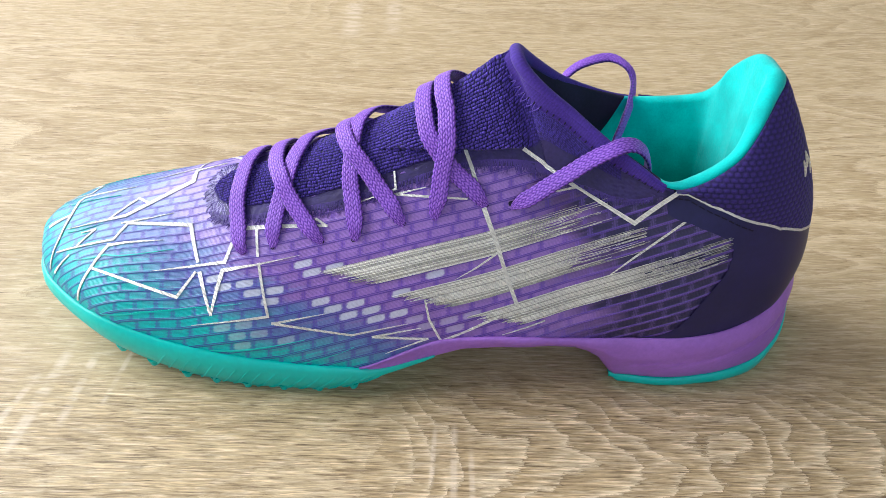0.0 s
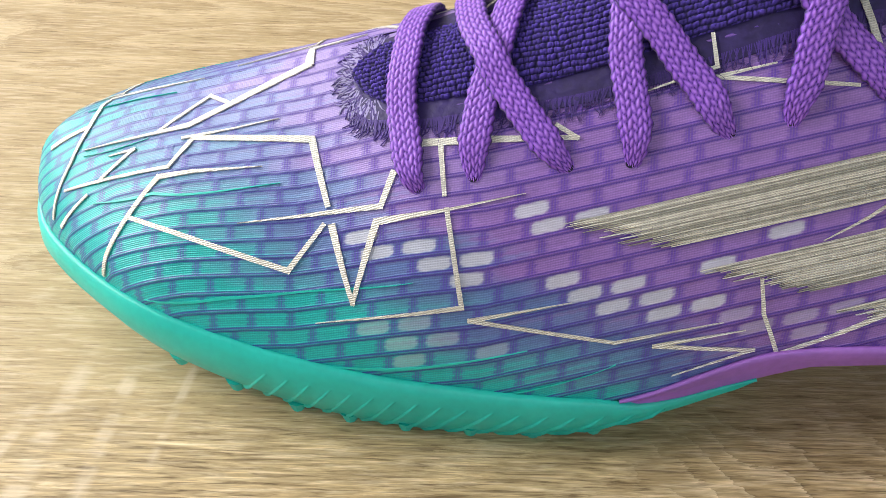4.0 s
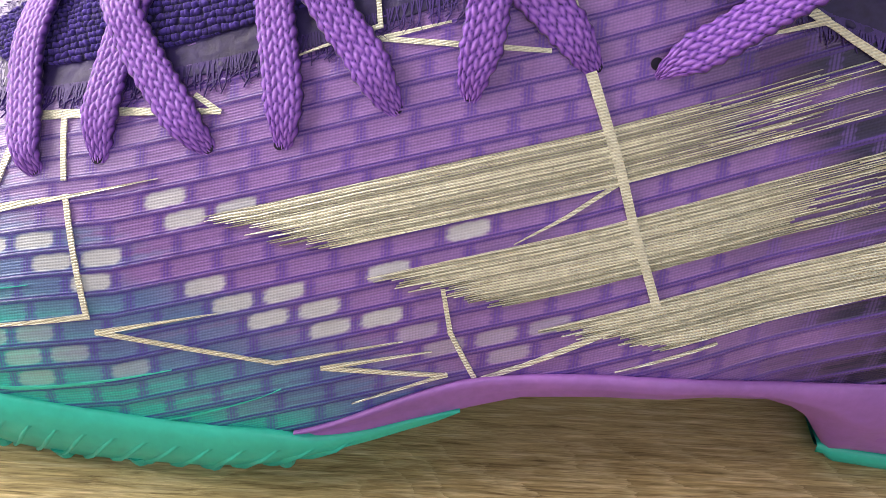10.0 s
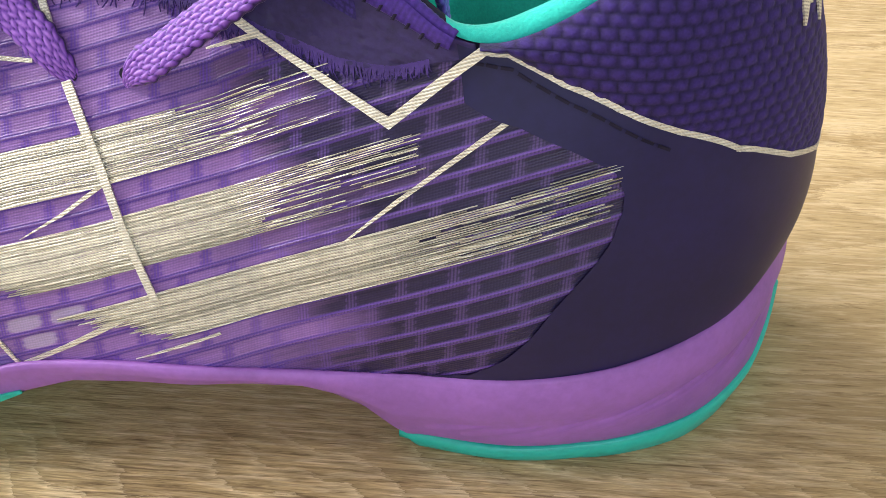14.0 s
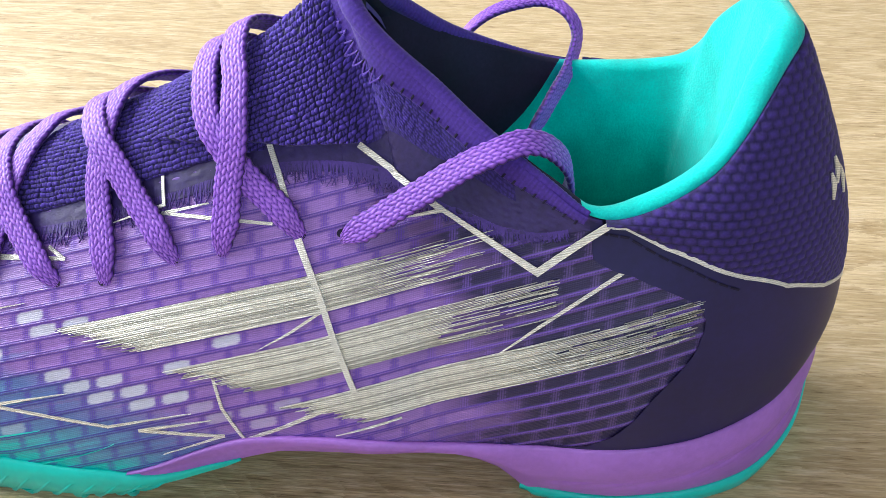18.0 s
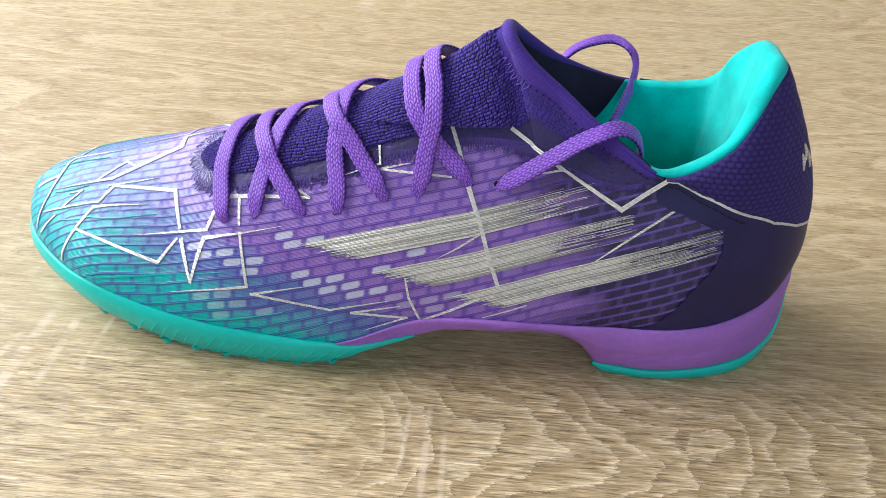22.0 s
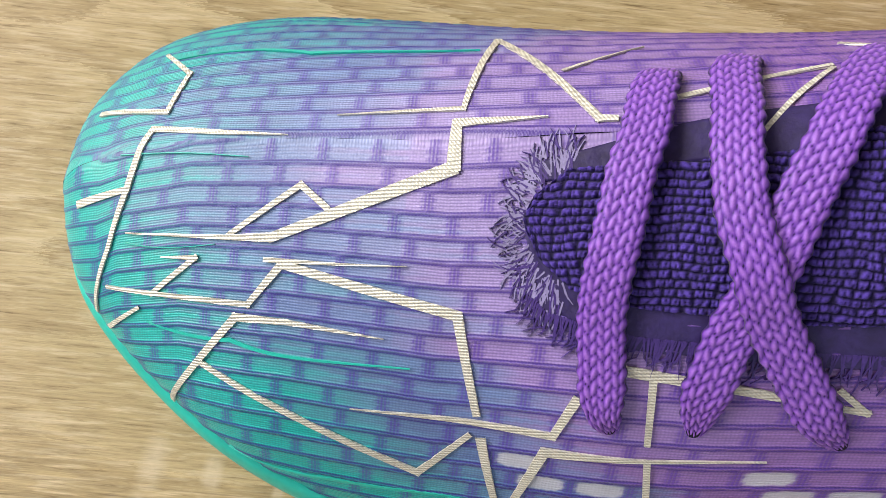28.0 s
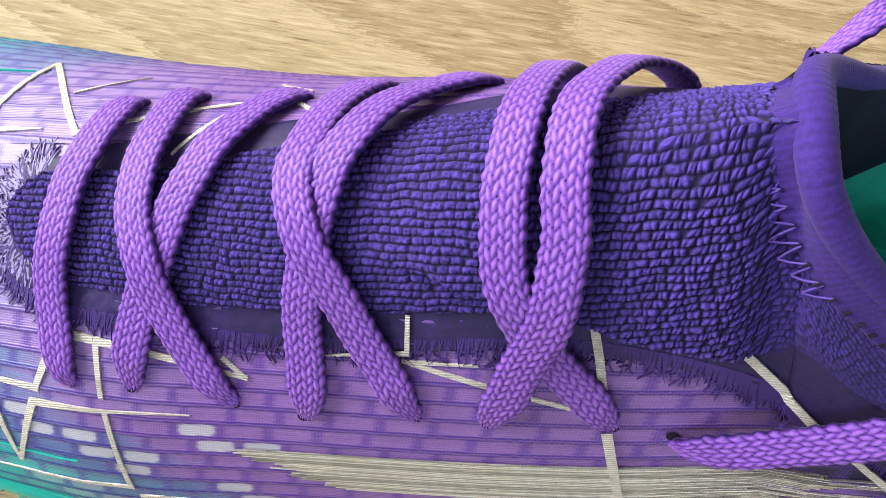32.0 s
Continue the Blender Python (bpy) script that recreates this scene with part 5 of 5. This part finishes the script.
def bolt(places, widths, mat=WHITE_PRINT, lift=0.54):
    widths = [0.92 * x for x in widths]
    ribbon("printed_line", [(places, widths)], mat, lift=lift, pressed=True)


bolt([(2.218, -0.914), (2.258, -0.795), (2.425, -0.593), (2.672, -0.416), (3.048, -0.397), (3.672, -0.413)], [0.9, 1, 1.1, 1.3, 0.9, 0.1])
bolt([(2.449, -0.586), (3.94, -0.71), (4.198, -0.584)], [1.0, 1.2, 0.9])
bolt([(1.40, -0.80), (1.356, -0.45), (1.295, -0.194), (1.477, 0.083), (2.178, 0.025), (2.874, 0.008)], [0.7, 0.8, 1.1, 1.2, 0.9, 0.1])
bolt([(0.677, -0.41), (1.295, -0.194)], [1.3, 1.0])
bolt([(1.033, 0.413), (1.667, 0.158), (1.981, 0.329), (1.871, 0.527)], [1, 1, 0.9, 0.7])
bolt([(1.478, -0.597), (2.751, -0.377), (2.96, -0.275), (4.071, -0.355), (4.224, -0.532)], [0.6, 0.9, 1.3, 1.6, 1.2])
bolt([(2.835, -0.27), (3.357, -0.268), (3.766, -0.268)], [0.8, 0.4, 0.1])
bolt([(1.906, -0.36), (2.235, -0.318), (1.902, -0.485)], [0.15, 0.9, 0.8])
bolt([(1.56, -0.80), (1.81, -0.566)], [0.9, 0.6])
bolt([(1.485, -0.35), (2.478, -0.242), (2.852, -0.221), (3.98, -0.068), (3.981, 0.042), (4.446, 0.049)], [0.2, 0.8, 1.5, 2.2, 1.6, 0.15])
bolt([(2.498, -0.234), (3.027, -0.106), (3.231, -0.154)], [0.8, 1.0, 1.0])
bolt([(3.222, 0.065), (4.009, 0.084), (4.044, 0.158), (4.185, 0.378), (4.687, 0.036), (4.76, 0.034)], [0.1, 0.8, 1.1, 1.2, 1.2, 0.9])
bolt([(4.531, 0.201), (4.757, 0.256), (4.958, 0.306)], [0.6, 0.4, 0.1])
bolt([(5.007, 0.079), (5.278, 0.12), (5.741, 0.194)], [1, 0.9, 0.7])
bolt([(5.392, -0.008), (5.585, 0.104), (5.742, 0.182)], [0.6, 0.9, 0.7])
bolt([(6.019, 0.198), (6.144, 0.148)], [0.8, 0.8])
bolt([(5.848, 0.304), (6.034, 0.269)], [0.6, 0.6])
bolt([(3.525, -0.575), (4.21, -0.553), (4.622, -0.525), (4.705, -0.446)], [0.1, 0.9, 1.2, 1.4])
bolt([(4.267, -0.585), (4.44, -0.771), (4.596, -0.562), (5.079, -0.534), (5.599, -0.514)], [1.6, 0.9, 1.6, 0.6, 0.1])
bolt([(4.883, -0.38), (5.356, -0.392), (5.922, -0.418), (5.811, -0.386)], [1.6, 1.4, 0.9, 0.9])
bolt([(5.03, -0.394), (5.06, -0.5)], [1.1, 0.9])
bolt([(5.079, -0.534), (5.194, -0.753), (4.164, -0.848)], [1.0, 1.0, 0.1])
bolt([(5.864, -0.744), (5.248, -0.784), (6.108, -0.839), (6.635, -0.852)], [0.1, 0.9, 0.7, 0.1], SILVER)
bolt([(6.416, -0.963), (6.817, -0.96), (6.309, -0.865), (6.754, -0.889)], [0.1, 0.8, 0.9, 0.1], SILVER)
bolt([(6.801, -0.774), (6.833, -0.856), (6.967, -1.0), (7.303, -0.93), (7.583, -0.871)], [0.7, 0.8, 0.9, 0.9, 1.1], SILVER)
bolt([(7.652, -0.973), (8.0, -0.923), (8.389, -0.888)], [0.1, 0.5, 0.5], SILVER)
bolt([(7.346, -0.298), (7.395, -0.36), (7.476, -0.467)], [1.3, 1.3, 1.4], WHITE_PRINT, lift=1.0)
bolt([(7.492, -0.493), (7.621, -0.613), (7.697, -0.697), (7.84, -0.816)], [1.7, 1.5, 1.4, 1.4], WHITE_PRINT, lift=1.0)
bolt([(6.59, -0.296), (6.594, -0.361), (6.282, -0.363)], [0.7, 0.8, 0.2], lift=1.0)
bolt([(6.858, -0.387), (6.582, -0.378), (6.887, -0.422), (7.293, -0.454)], [0.3, 0.8, 0.9, 0.7])
bolt([(8.349, -0.332), (9.069, -0.377), (9.798, -0.363)], [1.4, 1.4, 1.4], lift=1.3)
bolt([(8.969, -0.457), (9.832, -0.361), (10.876, -0.333), (11.936, -0.031)], [0.3, 1.0, 1.6, 1.5], lift=1.3)
bolt([(12.508, -0.165), (10.876, -0.508), (10.27, -0.671)], [0.9, 0.7, 0.2], SILVER)
bolt([(7.112, -0.713), (7.353, -0.677), (7.615, -0.633)], [0.1, 0.6, 0.7], SILVER)
ribbon("seam_cord", [([(11.97, -0.02), (12.17, -0.036), (12.35, -0.10), (12.52, -0.165), (12.9, -0.284), (13.34, -0.402), (13.8, -0.51), (14.39, -0.586), (14.96, -0.638), (15.5, -0.635), (16.0, -0.62)], [1.1] + [0.85] * 10)], WHITE_PRINT, "pale silver cord along the heel seam", lift=1.0, parent=heel_counter)
# teal threads of print on the vamp
for places in ([(1.925, -0.589), (2.661, -0.477), (3.835, -0.469)], [(2.75, -0.93), (3.458, -0.814), (4.866, -0.696)], [(4.3, -0.985), (4.7, -0.955), (5.608, -0.856)], [(0.943, -0.034), (2.557, -0.046)],
               [(1.514, -0.383), (2.386, -0.266)], [(1.942, 0.451), (2.968, 0.307), (4.079, 0.32)], [(5.55, -0.985), (6.118, -0.894)]):
    ribbon("teal_streak", [(places, [0.15] + [0.6] * (len(places) - 2) + [0.1])], RAND, lift=0.5)

rng = random.Random(7)


W_FINE = np.linspace(-1, -0.3, 180)


def row_place(k, row):
    """Where a row of the knit lies at each k on the near side."""
    out = []
    for x in k:
        r, g, _, _ = weave(np.full(180, x), W_FINE)
        out.append(np.interp(row, r + g, W_FINE))
    return np.array(out)


def stripe(top, foot, solid, fade, strands, label):
    """A silver stripe, laid on in strands along the rows; whole in front, fraying out behind. top and foot: its front corners (k, w)."""
    ends = []
    for k, w in (top, foot):
        r, g, _, _ = weave(np.array([k]), np.array([w]))
        ends.append(float((r + g)[0]))
    lines = []
    for i in range(strands):
        f = i / (strands - 1)
        row = ends[0] + (ends[1] - ends[0]) * f
        a = top[0] + (foot[0] - top[0]) * f + rng.uniform(-0.10, 0.04)
        reach = solid + rng.uniform(-0.35, 0.35)
        b = reach + (fade - reach) * rng.random() ** 0.8
        ks = np.r_[a, np.arange(a + 0.12, b, 0.15), b]
        w = row_place(ks, row)
        wide = np.interp(ks, [a, a + 0.12, solid - 0.5, solid + 0.3, b], [0.1, 0.31, 0.28, 0.16, 0.09]) * rng.uniform(0.8, 1.1)
        lines.append((list(zip(ks.tolist(), w.tolist())), wide.tolist()))
        if rng.random() < 0.7:
            c = rng.uniform(solid, fade - 0.3)
            ks = np.arange(c, min(fade, c + rng.uniform(0.5, 1.6)), 0.12)
            if len(ks) > 1:
                lines.append((list(zip(ks.tolist(), row_place(ks, row + rng.uniform(-0.05, 0.05)).tolist())), [0.13 * rng.uniform(0.6, 1.3)] * len(ks)))
    rng.shuffle(lines)
    ribbon("stripe", lines[: len(lines) * 13 // 20], SILVER, label, lift=0.66)
    ribbon("stripe_strand", lines[len(lines) * 13 // 20 :], SILVER_DIM, "dull strands of the silver stripe", lift=0.64)


stripe((5.88, -0.581), (6.382, -0.662), 8.2, 10.5, 27, "silver stripe fraying out behind")
stripe((6.563, -0.725), (7.072, -0.815), 9.2, 11.2, 27, "silver stripe fraying out behind")
stripe((7.305, -0.862), (7.958, -0.901), 11.05, 12.95, 25, "silver stripe fraying out behind")

# frayed print round the throat
spikes = []
for i in range(620):
    k = 4.4 + 6.9 * (i / 619)
    w = float(curve_at(BAND_LOW, k))
    n = rng.uniform(0.006, 0.045) * (1 if k < 7.2 else 0.75) * (0.5 + 0.5 * math.sin(i * 0.7) ** 2)
    lean = rng.uniform(-0.10, 0.04)
    spikes.append(([(k, w + 0.02), (k + lean * 0.4, w - n * 0.6), (k + lean, w - n)], [rng.uniform(0.15, 0.4), rng.uniform(0.08, 0.2), 0.04]))
ribbon("frayed_edge", spikes, DARK_FRAY, "frayed dark print below the throat", lift=0.56)
spikes = []
for i in range(300):
    a = rng.uniform(-1.75, 1.75)
    r0, r1 = rng.uniform(0.70, 1.25), rng.uniform(0.16, 0.42)
    c = (4.54, -0.17)
    at = lambda r, a: (c[0] - 0.22 * r * math.cos(a), c[1] - 0.118 * r * math.sin(a))
    a2 = a + rng.uniform(-0.2, 0.2)
    spikes.append(([at(r0, a), at(r0 + 0.6 * r1, (a + a2) / 2), at(r0 + r1, a2)], [rng.uniform(0.15, 0.32), 0.18, 0.05]))
ribbon("frayed_toe_edge", spikes[:220], GREY_FRAY, "grey frayed print round the front of the tongue", lift=0.48)
ribbon("frayed_toe_edge", spikes[220:], DARK_FRAY, "dark violet frayed print round the front of the tongue", lift=0.52)


# stitches
def stitches(name, places, wide, mat, lift, parent, label=""):
    lines = []
    for (k, w), (k2, w2) in places:
        lines.append(([(k, w), (k2, w2)], [wide, wide]))
    return ribbon(name, lines, mat, label, lift=lift, parent=parent)


row = []
for k in np.arange(11.75, 13.3, 0.12):
    w = float(curve_at(SEAM, k)) - 0.045
    row.append(((float(k), w), (float(k) + 0.07, float(curve_at(SEAM, k + 0.07)) - 0.045)))
stitches("seam_stitching", row, 0.45, DARK_LINING, 0.98, heel_counter)

# holes that the laces enter
for k, w in ((4.876, -0.49), (5.256, -0.478), (5.866, -0.482), (6.195, -0.497), (6.642, -0.494), (6.925, -0.503), (7.52, -0.49), (7.87, -0.493)):
    c, n = over(np.array(k - 0.004), np.array(w + 0.008), 0.42), over_normal(np.array(k), np.array(w))
    bm = bmesh.new()
    m = Matrix.Translation(c) @ Vector(n).to_track_quat("Z", "Y").to_matrix().to_4x4()
    bmesh.ops.create_circle(bm, cap_ends=True, radius=0.0009, segments=20, matrix=m)
    part("eyelet", bm, DARK_LINING, near_film, "dark punched lace hole")

# fins and lugs along the rand
def rand_point(side, k, f, proud):
    c, n = rim(side, np.array(k))
    prof = np.array(rand_profile(side, k, c[2]))
    at = f * (len(prof) - 2)
    i = int(at)
    o, z = prof[i] * (1 - at + i) + prof[i + 1] * (at - i)
    return c * np.array([1, 1, 0]) + n * (o + proud) + np.array([0, 0, z - 0.3 * proud])


for k in np.linspace(3.5, 6.1, 17):
    v = []
    for g in np.linspace(0, 1, 7):
        f = 0.56 + 0.40 * g
        kk = k + 0.30 * (1 - g) ** 1.3
        tall = 0.75 * math.sin(math.pi * (0.12 + 0.8 * g))
        v += [rand_point("near", kk + 0.035, f, -0.2), rand_point("near", kk, f, tall), rand_point("near", kk - 0.012, f, -0.2)]
    child(mesh_object("sole_fin", np.array(v) / 1000, grid_faces(7, 3, flip=True), RAND), rand)
for k in (2.9, 3.45, 3.95, 4.4, 4.85, 5.3, 5.7, 6.08):
    for side in ("near", "far"):
        c, n = rim(side, np.array(k))
        q = rand_point(side, k, 0.93, -0.6)
        bm = bmesh.new()
        bmesh.ops.create_cone(bm, cap_ends=True, segments=10, radius1=0.0014, radius2=0.0024, depth=0.003, matrix=Matrix.Translation((q[0] / 1000, q[1] / 1000, max(q[2] - 1.0, 1.5) / 1000)))
        part("stud", bm, RAND, rand)

# the small mark on the heel: plain silver leaves
for k, w, s in ((14.5, -0.33, 1.4), (14.65, -0.305, 1.7), (14.8, -0.345, 1.4)):
    ribbon("heel_mark", [([(k, w - 0.03), (k + 0.05, w), (k + 0.02, w + 0.03)], [0.5, s * 1.5, 0.4])], SILVER, lift=2.6, parent=heel_mesh_near)


# long slanting ribs on the heel of the midsole
def midsole_point(k, f, proud):
    c, n = rim("near", np.array(k))
    prof = np.array(midsole_profile("near", k, c[2]))
    at = f * (len(prof) - 2)
    i = int(at)
    o, z = prof[i] * (1 - at + i) + prof[i + 1] * (at - i)
    return c * np.array([1, 1, 0]) + n * (o + proud) + np.array([0, 0, z])


for k0, f0, k1, f1 in ((11.1, 0.74, 12.0, 0.66), (11.6, 0.76, 12.5, 0.66), (12.1, 0.77, 13.0, 0.65), (12.5, 0.76, 13.6, 0.60), (12.9, 0.74, 14.3, 0.55), (13.3, 0.72, 15.0, 0.48), (13.8, 0.74, 15.5, 0.52)):
    v = []
    for g in np.linspace(0, 1, 14):
        k, f = k0 + (k1 - k0) * g, f0 + (f1 - f0) * g ** 1.4
        tall = 0.55 * math.sin(math.pi * (0.05 + 0.9 * g))
        v += [midsole_point(k, f + 0.035, -0.15), midsole_point(k, f + 0.008, tall), midsole_point(k, f - 0.03, -0.15)]
    child(mesh_object("midsole_rib", np.array(v) / 1000, grid_faces(14, 3, flip=True), FOAM), midsole)
